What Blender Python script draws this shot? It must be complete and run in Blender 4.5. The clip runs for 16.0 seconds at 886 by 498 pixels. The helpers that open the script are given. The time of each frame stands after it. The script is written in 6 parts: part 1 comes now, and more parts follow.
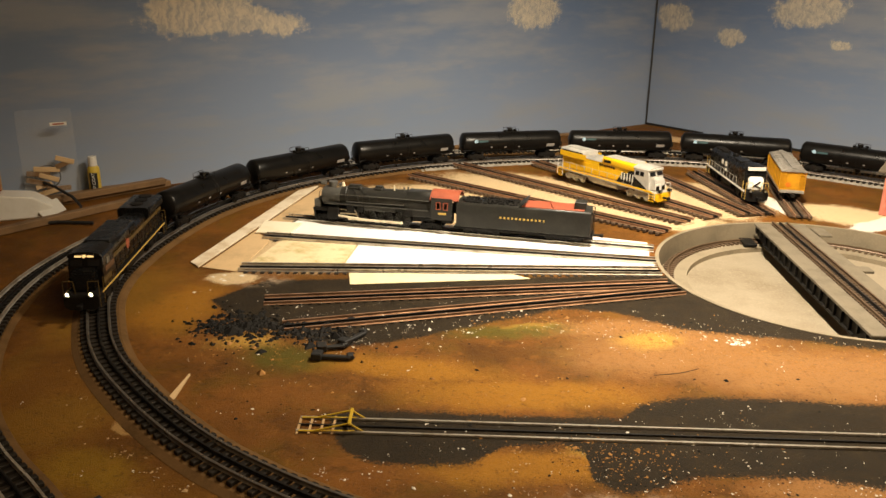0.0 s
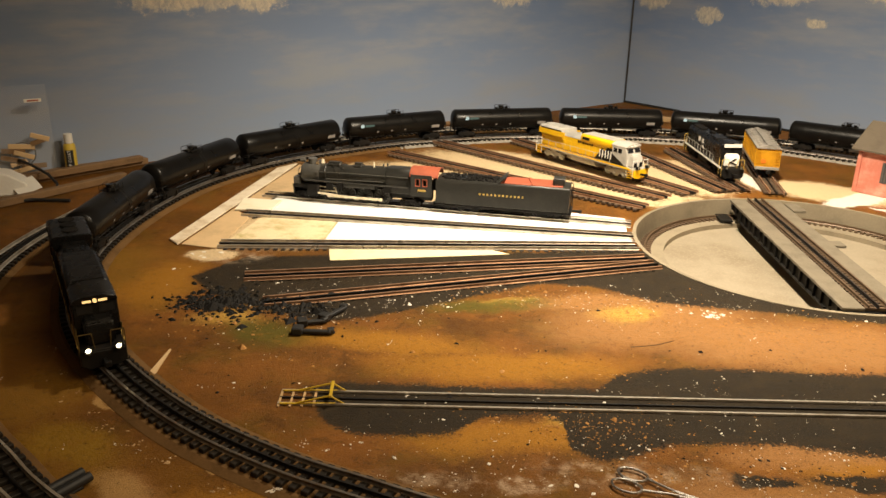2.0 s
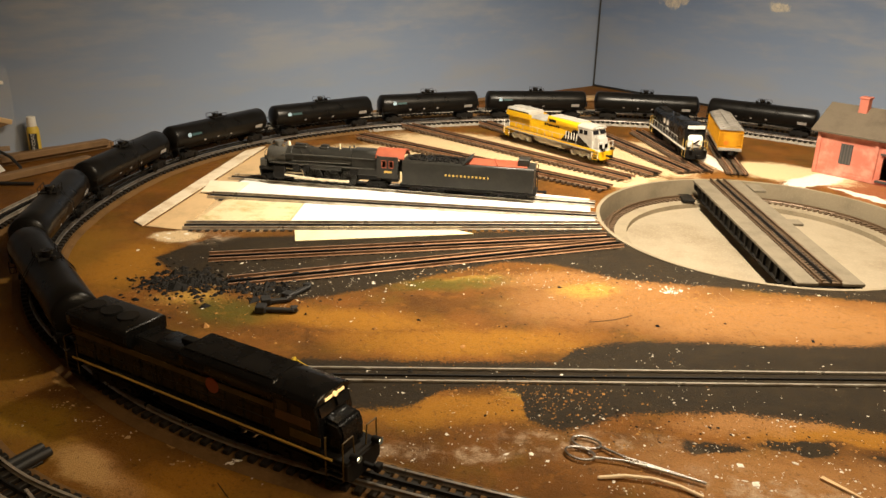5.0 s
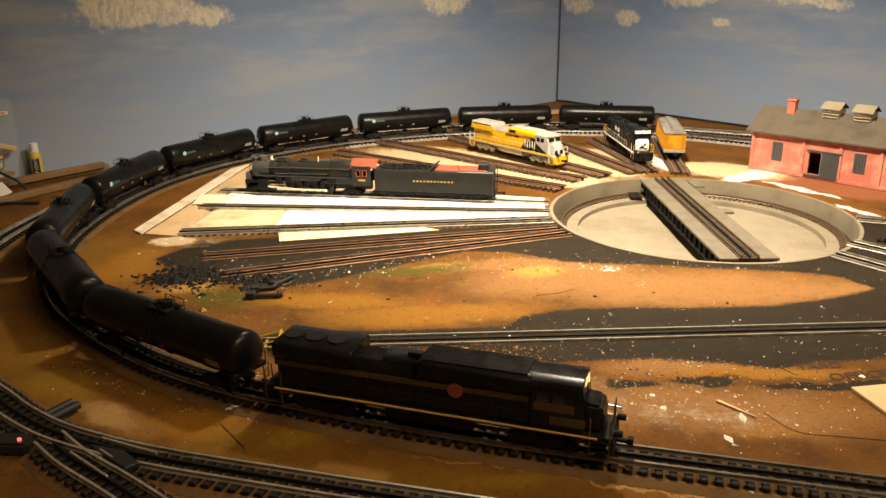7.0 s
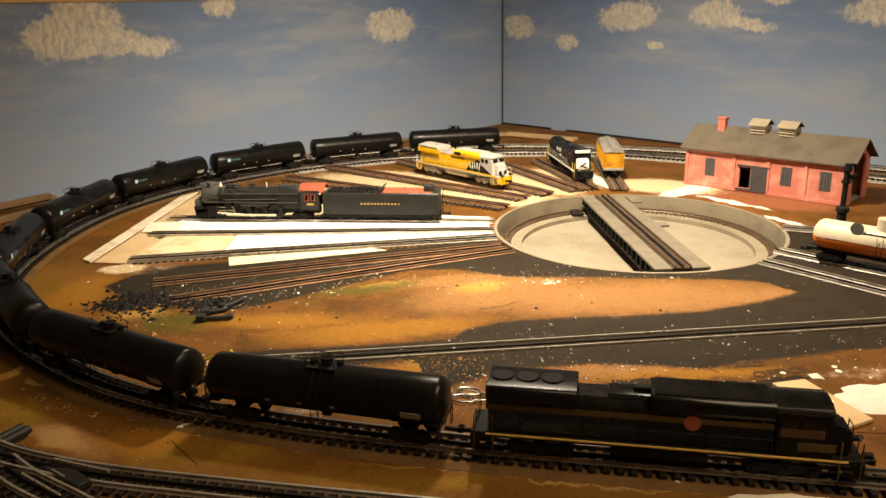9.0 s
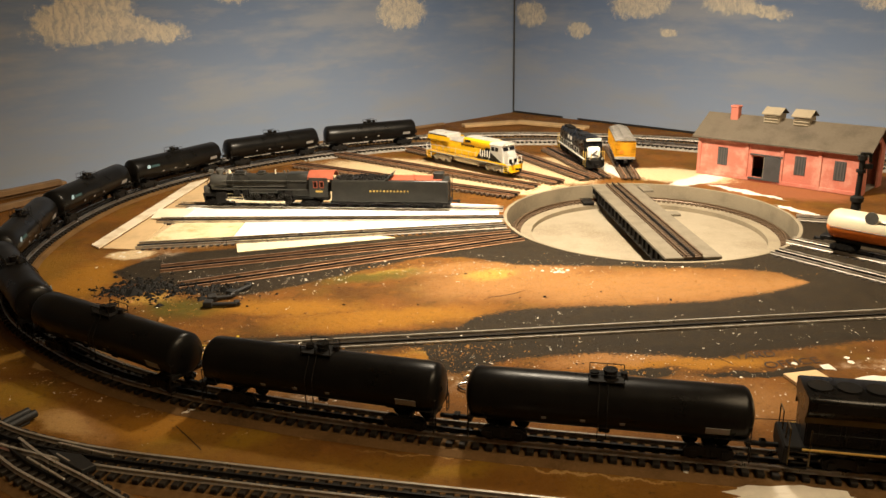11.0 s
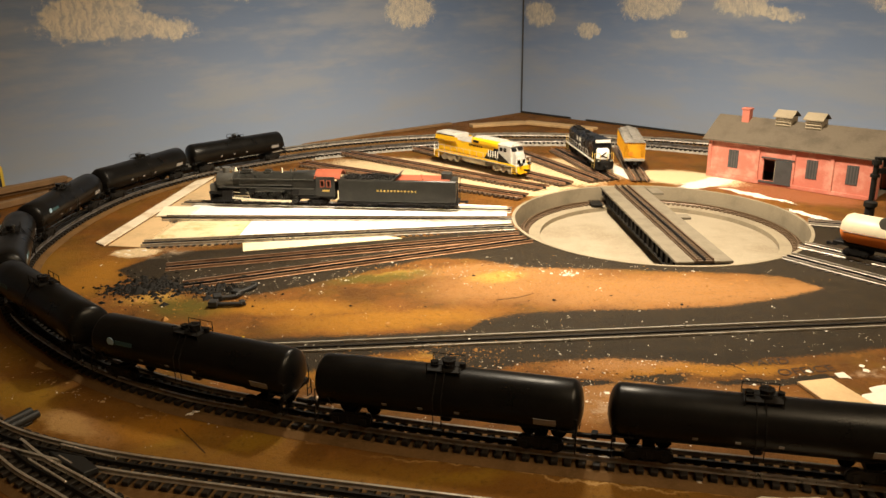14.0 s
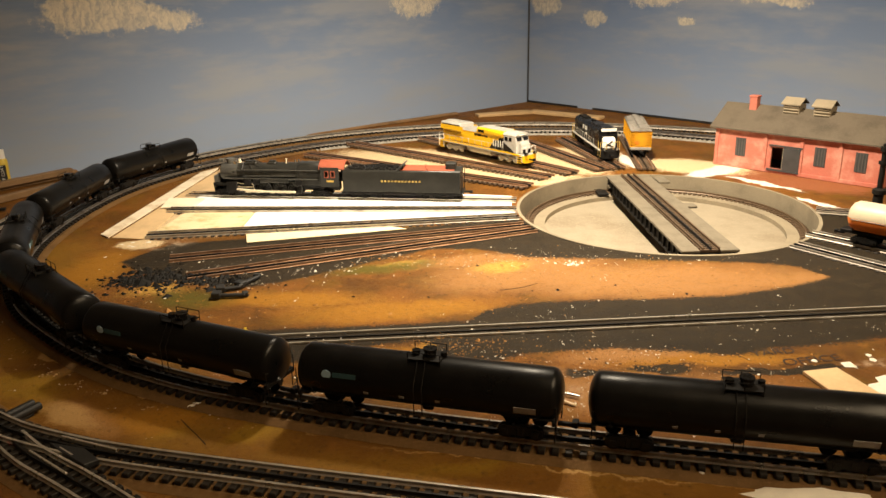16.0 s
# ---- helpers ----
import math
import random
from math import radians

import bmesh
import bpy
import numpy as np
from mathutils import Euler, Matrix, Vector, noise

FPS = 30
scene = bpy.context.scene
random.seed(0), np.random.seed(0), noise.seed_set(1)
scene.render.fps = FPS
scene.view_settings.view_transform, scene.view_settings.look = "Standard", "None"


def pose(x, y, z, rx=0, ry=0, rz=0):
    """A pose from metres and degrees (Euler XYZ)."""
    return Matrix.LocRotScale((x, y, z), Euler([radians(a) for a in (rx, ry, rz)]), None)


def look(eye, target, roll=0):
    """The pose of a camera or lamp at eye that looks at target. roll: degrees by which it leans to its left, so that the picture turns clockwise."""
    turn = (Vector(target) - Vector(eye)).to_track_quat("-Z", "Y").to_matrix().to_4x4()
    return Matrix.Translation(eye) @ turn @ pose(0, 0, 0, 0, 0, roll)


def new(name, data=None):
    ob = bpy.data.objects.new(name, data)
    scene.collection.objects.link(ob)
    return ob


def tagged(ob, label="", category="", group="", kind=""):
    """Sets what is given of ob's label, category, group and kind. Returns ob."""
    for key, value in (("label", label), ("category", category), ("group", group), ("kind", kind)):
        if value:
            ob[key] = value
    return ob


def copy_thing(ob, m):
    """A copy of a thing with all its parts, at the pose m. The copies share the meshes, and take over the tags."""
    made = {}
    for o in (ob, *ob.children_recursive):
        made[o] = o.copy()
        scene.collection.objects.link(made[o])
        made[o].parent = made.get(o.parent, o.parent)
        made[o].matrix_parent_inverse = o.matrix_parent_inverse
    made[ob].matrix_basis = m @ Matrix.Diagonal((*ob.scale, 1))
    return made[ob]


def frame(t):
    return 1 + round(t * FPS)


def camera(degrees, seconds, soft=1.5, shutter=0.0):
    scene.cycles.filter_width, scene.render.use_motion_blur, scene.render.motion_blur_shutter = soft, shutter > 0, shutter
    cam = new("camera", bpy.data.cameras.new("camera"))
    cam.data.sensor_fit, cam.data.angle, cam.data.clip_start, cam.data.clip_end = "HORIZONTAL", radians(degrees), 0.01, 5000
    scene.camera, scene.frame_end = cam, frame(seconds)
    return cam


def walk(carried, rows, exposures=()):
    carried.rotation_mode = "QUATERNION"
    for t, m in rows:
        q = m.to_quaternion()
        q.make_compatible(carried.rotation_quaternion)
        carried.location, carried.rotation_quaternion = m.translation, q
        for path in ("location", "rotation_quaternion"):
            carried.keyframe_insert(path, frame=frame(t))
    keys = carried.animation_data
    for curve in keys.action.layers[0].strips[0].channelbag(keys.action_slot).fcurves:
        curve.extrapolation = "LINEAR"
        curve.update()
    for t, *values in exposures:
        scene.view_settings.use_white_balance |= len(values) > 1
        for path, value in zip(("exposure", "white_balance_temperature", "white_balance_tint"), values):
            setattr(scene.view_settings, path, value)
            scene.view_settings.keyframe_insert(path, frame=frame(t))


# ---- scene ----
cam = camera(57.8, 16.0)
PATH = [
    (0, (-0.036, 0.419, 0.55), (-0.255, 2.303, -0.083), 0.8),
    (0.5, (-0.035, 0.418, 0.549), (-0.24, 2.299, -0.099), 0.5),
    (1, (-0.035, 0.413, 0.547), (-0.217, 2.291, -0.117), 0.8),
    (1.5, (-0.034, 0.409, 0.547), (-0.21, 2.284, -0.126), 0.9),
    (2, (-0.034, 0.408, 0.545), (-0.201, 2.282, -0.134), 1.1),
    (2.5, (-0.034, 0.414, 0.545), (-0.195, 2.288, -0.135), 1.3),
    (3, (-0.034, 0.423, 0.538), (-0.186, 2.292, -0.158), 1.5),
    (3.5, (-0.034, 0.428, 0.536), (-0.17, 2.291, -0.178), 1.4),
    (4, (-0.035, 0.427, 0.534), (-0.168, 2.289, -0.183), 1.6),
    (6.3, (0.035, 0.254, 0.541), (-0.044, 2.134, -0.138), 0.7),
    (6.5, (0.036, 0.226, 0.539), (-0.049, 2.107, -0.134), 0.8),
    (7, (0.043, 0.193, 0.542), (-0.035, 2.083, -0.107), -0.5),
    (7.5, (0.055, 0.171, 0.54), (0.02, 2.064, -0.104), -0.5),
    (8, (0.062, 0.148, 0.545), (0.07, 2.052, -0.068), -0.8),
    (8.5, (0.064, 0.14, 0.546), (0.095, 2.051, -0.043), -1.2),
    (11, (0.071, 0.15, 0.538), (0.073, 2.053, -0.078), -1.1),
    (11.5, (0.07, 0.151, 0.539), (0.059, 2.056, -0.072), -1.2),
    (12, (0.066, 0.154, 0.539), (0.055, 2.06, -0.066), -1.3),
    (12.5, (0.063, 0.158, 0.538), (0.05, 2.065, -0.065), -1.1),
    (13, (0.065, 0.164, 0.536), (0.048, 2.069, -0.072), -1.2),
    (13.5, (0.064, 0.167, 0.534), (0.048, 2.07, -0.08), -0.9),
    (14, (0.064, 0.168, 0.536), (0.055, 2.071, -0.081), -0.6),
    (14.5, (0.065, 0.168, 0.534), (0.054, 2.069, -0.087), -0.7),
    (15, (0.068, 0.171, 0.533), (0.053, 2.07, -0.096), -1.2),
    (15.5, (0.075, 0.174, 0.533), (0.046, 2.069, -0.106), -1.5),
    (16, (0.075, 0.175, 0.533), (0.043, 2.07, -0.106), -1.1),
]
walk(cam, [(t, look(e, g, r)) for t, e, g, r in PATH], [(0.0, -0.28), (4.0, -0.2), (6.5, -0.03), (16.0, -0.03)])

# ---- light ----
world = bpy.data.worlds.new("room_air")
scene.world = world
world.use_nodes = True
world.node_tree.nodes["Background"].inputs[0].default_value = (1.0, 0.78, 0.55, 1)
world.node_tree.nodes["Background"].inputs[1].default_value = 0.03


def lamp(name, kind, eye, target, power, colour, **more):
    data = bpy.data.lights.new(name, kind)
    data.energy, data.color = power, colour
    if kind == "SPOT":
        data.spot_size, data.spot_blend, data.shadow_soft_size = radians(more["cone"]), more["blend"], more["size"]
    if kind == "AREA":
        data.size = more["size"]
    ob = new(name, data)
    ob.matrix_world = look(eye, target)
    return ob


lamp("work_light", "SPOT", (0.28, 1.84, 1.2), (0.34, 2.19, 0.0), 226, (1.0, 0.85, 0.640), cone=131, blend=1.0, size=0.07)
# unseen area lamp, added to fill the near ground and the right side
lamp("room_fill", "AREA", (1.45, 0.45, 2.3), (0.8, 1.0, 0.0), 78, (1.0, 0.76, 0.47), size=1.6)


# ---- materials ----
def nodes_of(name):
    m = bpy.data.materials.new(name)
    m.use_nodes = True
    nt = m.node_tree
    return m, nt, nt.nodes["Principled BSDF"]


def noise_tex(nt, coord, scale, detail=4.0, rough=0.6):
    n = nt.nodes.new("ShaderNodeTexNoise")
    n.inputs["Scale"].default_value, n.inputs["Detail"].default_value, n.inputs["Roughness"].default_value = scale, detail, rough
    nt.links.new(coord, n.inputs["Vector"])
    return n.outputs["Fac"]


def ramp(nt, fac, lo, hi):
    n = nt.nodes.new("ShaderNodeMapRange")
    n.interpolation_type = "SMOOTHSTEP"
    n.inputs["From Min"].default_value, n.inputs["From Max"].default_value = lo, hi
    nt.links.new(fac, n.inputs["Value"])
    return n.outputs["Result"]


def mix(nt, fac, a, b):
    n = nt.nodes.new("ShaderNodeMix")
    n.data_type = "RGBA"
    for v, i in ((fac, 0), (a, 6), (b, 7)):
        if isinstance(v, (int, float)):
            n.inputs[i].default_value = v
        elif isinstance(v, tuple):
            n.inputs[i].default_value = (*v, 1)
        else:
            nt.links.new(v, n.inputs[i])
    return n.outputs[2]


def sums(nt, op, a, b):
    n = nt.nodes.new("ShaderNodeMath")
    n.operation = op
    for v, i in ((a, 0), (b, 1)):
        if isinstance(v, (int, float)):
            n.inputs[i].default_value = v
        else:
            nt.links.new(v, n.inputs[i])
    return n.outputs[0]


def bump(nt, bsdf, height, strength, distance):
    n = nt.nodes.new("ShaderNodeBump")
    n.inputs["Strength"].default_value, n.inputs["Distance"].default_value = strength, distance
    nt.links.new(height, n.inputs["Height"])
    nt.links.new(n.outputs[0], bsdf.inputs["Normal"])


def paint(name, colour, rough=0.5, metal=0.0, wear=0.25, worn=None, fine=260.0, coarse=30.0, relief=0.15, vary=0.0, spec=0.4):
    """A surface with grain and stains at two scales."""
    m, nt, b = nodes_of(name)
    co = nt.nodes.new("ShaderNodeTexCoord").outputs["Object"]
    f, c = noise_tex(nt, co, fine, 3), noise_tex(nt, co, coarse, 5)
    worn = worn or tuple(v * 0.55 for v in colour)
    base = mix(nt, sums(nt, "MULTIPLY", ramp(nt, c, 0.42, 0.72), wear * 2), colour, worn)
    base = mix(nt, sums(nt, "MULTIPLY", ramp(nt, f, 0.45, 0.75), wear), base, tuple(min(1, v * 1.25 + 0.01) for v in colour))
    if vary:
        r = nt.nodes.new("ShaderNodeObjectInfo").outputs["Random"]
        base = mix(nt, sums(nt, "MULTIPLY", r, vary), base, worn)
    nt.links.new(base, b.inputs["Base Color"])
    nt.links.new(sums(nt, "ADD", sums(nt, "MULTIPLY", c, 0.25), rough - 0.12), b.inputs["Roughness"])
    b.inputs["Metallic"].default_value = metal
    b.inputs["Specular IOR Level"].default_value = spec
    bump(nt, b, f, relief, 0.001)
    return m


def ellipses(nt, co, spots, edge, wobble):
    """The union of soft-edged ragged spots: x, y, half length, half width, turn."""
    total = None
    for x, y, a, b_, turn in spots:
        mp = nt.nodes.new("ShaderNodeMapping")
        mp.vector_type = "TEXTURE"
        mp.inputs["Location"].default_value = (x, y, 0)
        mp.inputs["Rotation"].default_value = (0, 0, radians(turn))
        mp.inputs["Scale"].default_value = (a, b_, 1000.0)
        nt.links.new(co, mp.inputs["Vector"])
        ln = nt.nodes.new("ShaderNodeVectorMath")
        ln.operation = "LENGTH"
        nt.links.new(mp.outputs[0], ln.inputs[0])
        d = ln.outputs["Value"]
        total = d if total is None else sums(nt, "MINIMUM", total, d)
    return ramp(nt, sums(nt, "ADD", total, sums(nt, "MULTIPLY", sums(nt, "SUBTRACT", wobble, 0.5), 1.6)), 1.0 + edge, 1.0 - edge)


def warped(nt, co, scale, amount):
    """Coordinates pushed about by noise, so that no outline stays a smooth curve."""
    n = nt.nodes.new("ShaderNodeTexNoise")
    n.inputs["Scale"].default_value, n.inputs["Detail"].default_value, n.inputs["Roughness"].default_value = scale, 6.0, 0.65
    nt.links.new(co, n.inputs["Vector"])
    d = nt.nodes.new("ShaderNodeVectorMath")
    d.operation = "SUBTRACT"
    d.inputs[1].default_value = (0.5, 0.5, 0.5)
    nt.links.new(n.outputs["Color"], d.inputs[0])
    k = nt.nodes.new("ShaderNodeVectorMath")
    k.operation = "MULTIPLY_ADD"
    k.inputs[1].default_value = (amount, amount, 0.0)
    nt.links.new(d.outputs[0], k.inputs[0])
    nt.links.new(co, k.inputs[2])
    return k.outputs[0]


def height_over(nt, co, line):
    """How far a point lies beyond a wandering line y(x) in the plan, in metres."""
    sep = nt.nodes.new("ShaderNodeSeparateXYZ")
    nt.links.new(co, sep.inputs[0])
    place = nt.nodes.new("ShaderNodeMapRange")
    place.inputs["From Min"].default_value, place.inputs["From Max"].default_value = -0.7, 1.3
    nt.links.new(sep.outputs["X"], place.inputs["Value"])
    curve = nt.nodes.new("ShaderNodeValToRGB")
    stops = curve.color_ramp.elements
    stops.remove(stops[1])
    stops[0].position = (line[0][0] + 0.7) / 2.0
    stops[0].color = (*[line[0][1] - 1.0] * 3, 1)
    for x, y in line[1:]:
        stops.new((x + 0.7) / 2.0).color = (y - 1.0, y - 1.0, y - 1.0, 1)
    nt.links.new(place.outputs["Result"], curve.inputs["Fac"])
    return sums(nt, "SUBTRACT", sums(nt, "SUBTRACT", sep.outputs["Y"], 1.0), curve.outputs["Color"])


def between(nt, co, low, high, ragged):
    """Paint between two wandering lines, its edge broken up by a noise."""
    a, b = height_over(nt, co, low), sums(nt, "MULTIPLY", height_over(nt, co, high), -1.0)
    inside = sums(nt, "ADD", sums(nt, "MINIMUM", a, b), ragged)
    return ramp(nt, inside, -0.006, 0.006)


def ground_material():
    m, nt, b = nodes_of("painted_plywood_ground")
    co = nt.nodes.new("ShaderNodeTexCoord").outputs["Object"]
    big, mid, fine = noise_tex(nt, co, 6, 6), noise_tex(nt, co, 30, 8, 0.75), noise_tex(nt, co, 420, 3, 0.8)
    bent = warped(nt, co, 9.0, 0.10)
    spray = sums(nt, "ADD", sums(nt, "MULTIPLY", mid, 0.45), sums(nt, "MULTIPLY", fine, 0.55))
    place = [bent]

    def spots(rows, edge):
        # each list is worked out after the one before it, which keeps the shader small
        f = ellipses(nt, place[0], rows, edge, spray)
        k = nt.nodes.new("ShaderNodeVectorMath")
        k.operation = "MULTIPLY_ADD"
        k.inputs[1].default_value = (1e-6, 1e-6, 0.0)
        nt.links.new(f, k.inputs[0])
        nt.links.new(place[0], k.inputs[2])
        place[0] = k.outputs[0]
        return f

    base = mix(nt, ramp(nt, big, 0.35, 0.65), BROWN, BROWN_DARK)
    base = mix(nt, sums(nt, "MULTIPLY", ramp(nt, noise_tex(nt, co, 11, 7, 0.65), 0.48, 0.68), 0.75), base, (0.15, 0.080, 0.009))
    base = mix(nt, sums(nt, "MULTIPLY", ramp(nt, noise_tex(nt, bent, 17, 6, 0.7), 0.50, 0.66), 0.65), base, (0.070, 0.028, 0.006))
    # olive soil, its colour raised to stand in for light missing up front
    base = mix(nt, sums(nt, "MULTIPLY", spots(OLIVE_SOIL_LIFTED, 0.4), 0.9), base, mix(nt, ramp(nt, big, 0.38, 0.62), (0.25, 0.125, 0.015), (0.205, 0.088, 0.012)))
    base = mix(nt, sums(nt, "MULTIPLY", spots(OLIVE_LIGHT, 0.6), 0.7), base, (0.31, 0.175, 0.014))
    base = mix(nt, sums(nt, "MULTIPLY", spots(OCHRE, 0.5), 0.85), base, (0.37, 0.165, 0.016))
    base = mix(nt, sums(nt, "MULTIPLY", spots(TAN, 0.6), 0.85), base, (0.36, 0.178, 0.060))
    base = mix(nt, sums(nt, "MULTIPLY", spots(STRAW, 0.6), 0.9), base, (0.52, 0.31, 0.06))
    base = mix(nt, sums(nt, "MULTIPLY", spots(GREEN, 0.6), 0.85), base, (0.085, 0.080, 0.010))
    base = mix(nt, spots(RED_SOIL, 0.25), base, (0.30, 0.105, 0.045))
    base = mix(nt, sums(nt, "MULTIPLY", ramp(nt, mid, 0.50, 0.70), 0.42), base, (0.34, 0.155, 0.03))
    base = mix(nt, sums(nt, "MULTIPLY", ramp(nt, noise_tex(nt, co, 75, 6, 0.75), 0.52, 0.72), 0.55), base, (0.062, 0.028, 0.007))
    ragged = sums(nt, "MULTIPLY", sums(nt, "SUBTRACT", sums(nt, "ADD", sums(nt, "MULTIPLY", noise_tex(nt, co, 210, 5, 0.8), 0.7), sums(nt, "MULTIPLY", mid, 0.3)), 0.5), 0.085)
    edge = warped(nt, co, 26, 0.020)
    dark = sums(nt, "MAXIMUM", spots(BLACK, 0.22), sums(nt, "MAXIMUM", between(nt, edge, ISLAND_TOP, YARD_TOP, ragged), between(nt, edge, YARD_FOOT, ISLAND_FOOT, ragged)))
    base = mix(nt, dark, base, mix(nt, ramp(nt, mid, 0.4, 0.7), (0.019, 0.0145, 0.0085), (0.036, 0.026, 0.014)))
    base = mix(nt, spots(BARE, 0.14), base, (0.70, 0.53, 0.31))
    base = mix(nt, spots(PLASTER, 0.08), base, (0.85, 0.80, 0.70))
    base = mix(nt, sums(nt, "MULTIPLY", spots(DUST, 0.5), sums(nt, "MULTIPLY", ramp(nt, mid, 0.44, 0.66), 0.7)), base, (0.56, 0.43, 0.30))
    base = mix(nt, sums(nt, "MULTIPLY", spots(SCRAPED, 0.5), 0.8), base, (0.50, 0.30, 0.11))
    base = mix(nt, sums(nt, "MULTIPLY", ramp(nt, noise_tex(nt, co, 150, 6, 0.85), 0.55, 0.64), 0.5), base, (0.060, 0.028, 0.008))
    base = mix(nt, sums(nt, "MULTIPLY", ramp(nt, noise_tex(nt, co, 330, 4, 0.85), 0.62, 0.70), 0.55), base, (0.50, 0.31, 0.12))
    base = mix(nt, sums(nt, "MULTIPLY", ramp(nt, fine, 0.50, 0.76), 0.55), base, (0.045, 0.022, 0.007))
    nt.links.new(base, b.inputs["Base Color"])
    nt.links.new(sums(nt, "ADD", sums(nt, "MULTIPLY", mid, 0.35), 0.48), b.inputs["Roughness"])
    b.inputs["Specular IOR Level"].default_value = 0.16
    bump(nt, b, sums(nt, "ADD", fine, sums(nt, "ADD", mid, noise_tex(nt, co, 140, 5, 0.8))), 0.7, 0.0025)
    return m


BROWN, BROWN_DARK = (0.215, 0.084, 0.014), (0.115, 0.048, 0.008)
OLIVE_SOIL_LIFTED = [(-0.319, 1.042, 0.34, 0.075, -22), (-0.683, 1.301, 0.16, 0.09, -55), (0.182, 0.930, 0.45, 0.06, -6), (0.625, 0.880, 0.35, 0.09, -6), (-0.762, 1.653, 0.08, 0.20, 0)]
OLIVE_LIGHT = [(-0.177, 1.040, 0.045, 0.016, 38), (-0.285, 1.056, 0.025, 0.018, 20), (-0.541, 1.177, 0.06, 0.03, -30), (0.083, 0.962, 0.05, 0.015, 10)]
SCRAPED = [(-0.517, 1.257, 0.090, 0.006, -39), (-0.640, 1.375, 0.060, 0.004, -52), (-0.360, 1.153, 0.085, 0.003, -28), (-0.200, 1.082, 0.100, 0.003, -20), (-0.440, 1.090, 0.050, 0.020, -32), (0.190, 0.968, 0.190, 0.0022, -12.5)]
STRAW = [(0.160, 1.638, 0.05, 0.025, 14), (-0.036, 1.668, 0.045, 0.014, 10), (-0.475, 1.532, 0.05, 0.03, 0), (0.049, 1.298, 0.03, 0.015, 0)]
OCHRE = [(-0.040, 1.432, 0.17, 0.040, 5), (-0.211, 1.482, 0.14, 0.035, 0), (-0.022, 1.254, 0.12, 0.034, 8), (-0.432, 1.719, 0.10, 0.05, 20), (0.436, 1.236, 0.13, 0.016, 4), (-0.318, 1.082, 0.06, 0.03, 0), (0.403, 1.079, 0.06, 0.015, 0), (-0.638, 1.668, 0.06, 0.10, 0)]
TAN = [(0.443, 1.561, 0.30, 0.085, -2), (0.195, 1.615, 0.16, 0.09, 20), (0.347, 1.251, 0.10, 0.018, 6), (-0.415, 1.085, 0.055, 0.022, -38), (0.345, 1.135, 0.20, 0.055, -6), (0.150, 1.626, 0.055, 0.035, 12), (0.095, 1.673, 0.13, 0.03, 10), (0.414, 1.586, 0.26, 0.055, 0), (0.650, 1.548, 0.16, 0.04, 4)]
GREEN = [(-0.399, 1.494, 0.07, 0.040, 0), (-0.362, 1.617, 0.12, 0.03, 5), (-0.066, 1.645, 0.10, 0.026, 12), (0.806, 1.483, 0.05, 0.025, 0), (-0.360, 1.736, 0.08, 0.03, 12)]
RED_SOIL = [(0.983, 2.297, 0.20, 0.10, -42)]
BLACK = [(0.260, 1.200, 0.035, 0.014, 0), (0.365, 1.206, 0.05, 0.012, 0), (0.545, 1.200, 0.10, 0.012, 4)]
# the painted yard: outlines of the brown island in the black, and of the black itself
ISLAND_TOP = [(-0.62, 1.72), (-0.54, 1.63), (-0.45, 1.585), (-0.34, 1.550), (-0.296, 1.555), (-0.212, 1.598), (-0.131, 1.655), (-0.05, 1.706), (0.024, 1.757), (0.118, 1.752), (0.173, 1.725), (0.216, 1.700),
              (0.28, 1.686), (0.40, 1.682), (0.51, 1.662), (0.617, 1.652), (0.717, 1.628), (0.757, 1.575), (0.775, 1.555)]
ISLAND_FOOT = [(-0.32, 1.33), (-0.25, 1.358), (-0.116, 1.368), (0.02, 1.379), (0.093, 1.386), (0.125, 1.430), (0.185, 1.454), (0.26, 1.465), (0.36, 1.469), (0.46, 1.471), (0.56, 1.486), (0.67, 1.517), (0.757, 1.560), (0.775, 1.580)]
YARD_FOOT = [(-0.32, 1.37), (-0.275, 1.300), (-0.261, 1.267), (-0.227, 1.240), (-0.184, 1.234), (-0.117, 1.243), (-0.085, 1.260), (-0.059, 1.293), (0.018, 1.310), (0.044, 1.290), (0.05, 1.235), (0.092, 1.211), (0.132, 1.235), (0.168, 1.257),
             (0.25, 1.272), (0.31, 1.275), (0.40, 1.262), (0.48, 1.246), (0.53, 1.264), (0.666, 1.288), (0.722, 1.298), (1.2, 1.350)]
YARD_TOP = [(-0.66, 1.60), (-0.57, 1.760), (-0.54, 1.815), (-0.37, 1.850), (-0.227, 1.870), (0.195, 1.960), (0.50, 1.970), (0.88, 1.985), (1.02, 1.960), (1.2, 1.900)]
BARE = [(-0.299, 2.435, 0.36, 0.20, 20), (-0.490, 1.992, 0.16, 0.12, 20), (0.060, 2.536, 0.42, 0.15, -30), (0.214, 2.668, 0.16, 0.22, -20), (0.435, 2.595, 0.16, 0.20, -10), (0.761, 2.477, 0.17, 0.09, -25), (0.210, 2.428, 0.24, 0.10, -30), (-0.039, 2.683, 0.16, 0.10, -45),
        (-0.616, 1.817, 0.05, 0.04, 0)]
DUST = [(0.325, 1.116, 0.13, 0.035, -10), (0.117, 1.195, 0.10, 0.018, 0), (-0.564, 1.815, 0.06, 0.04, 0), (-0.034, 1.166, 0.12, 0.02, 0), (0.702, 1.225, 0.07, 0.015, 0)]
PLASTER = [(0.825, 2.415, 0.115, 0.040, 38), (0.895, 2.262, 0.11, 0.014, -57), (0.955, 2.075, 0.05, 0.014, -60), (0.595, 2.56, 0.022, 0.10, 0)]
GROUND = ground_material()


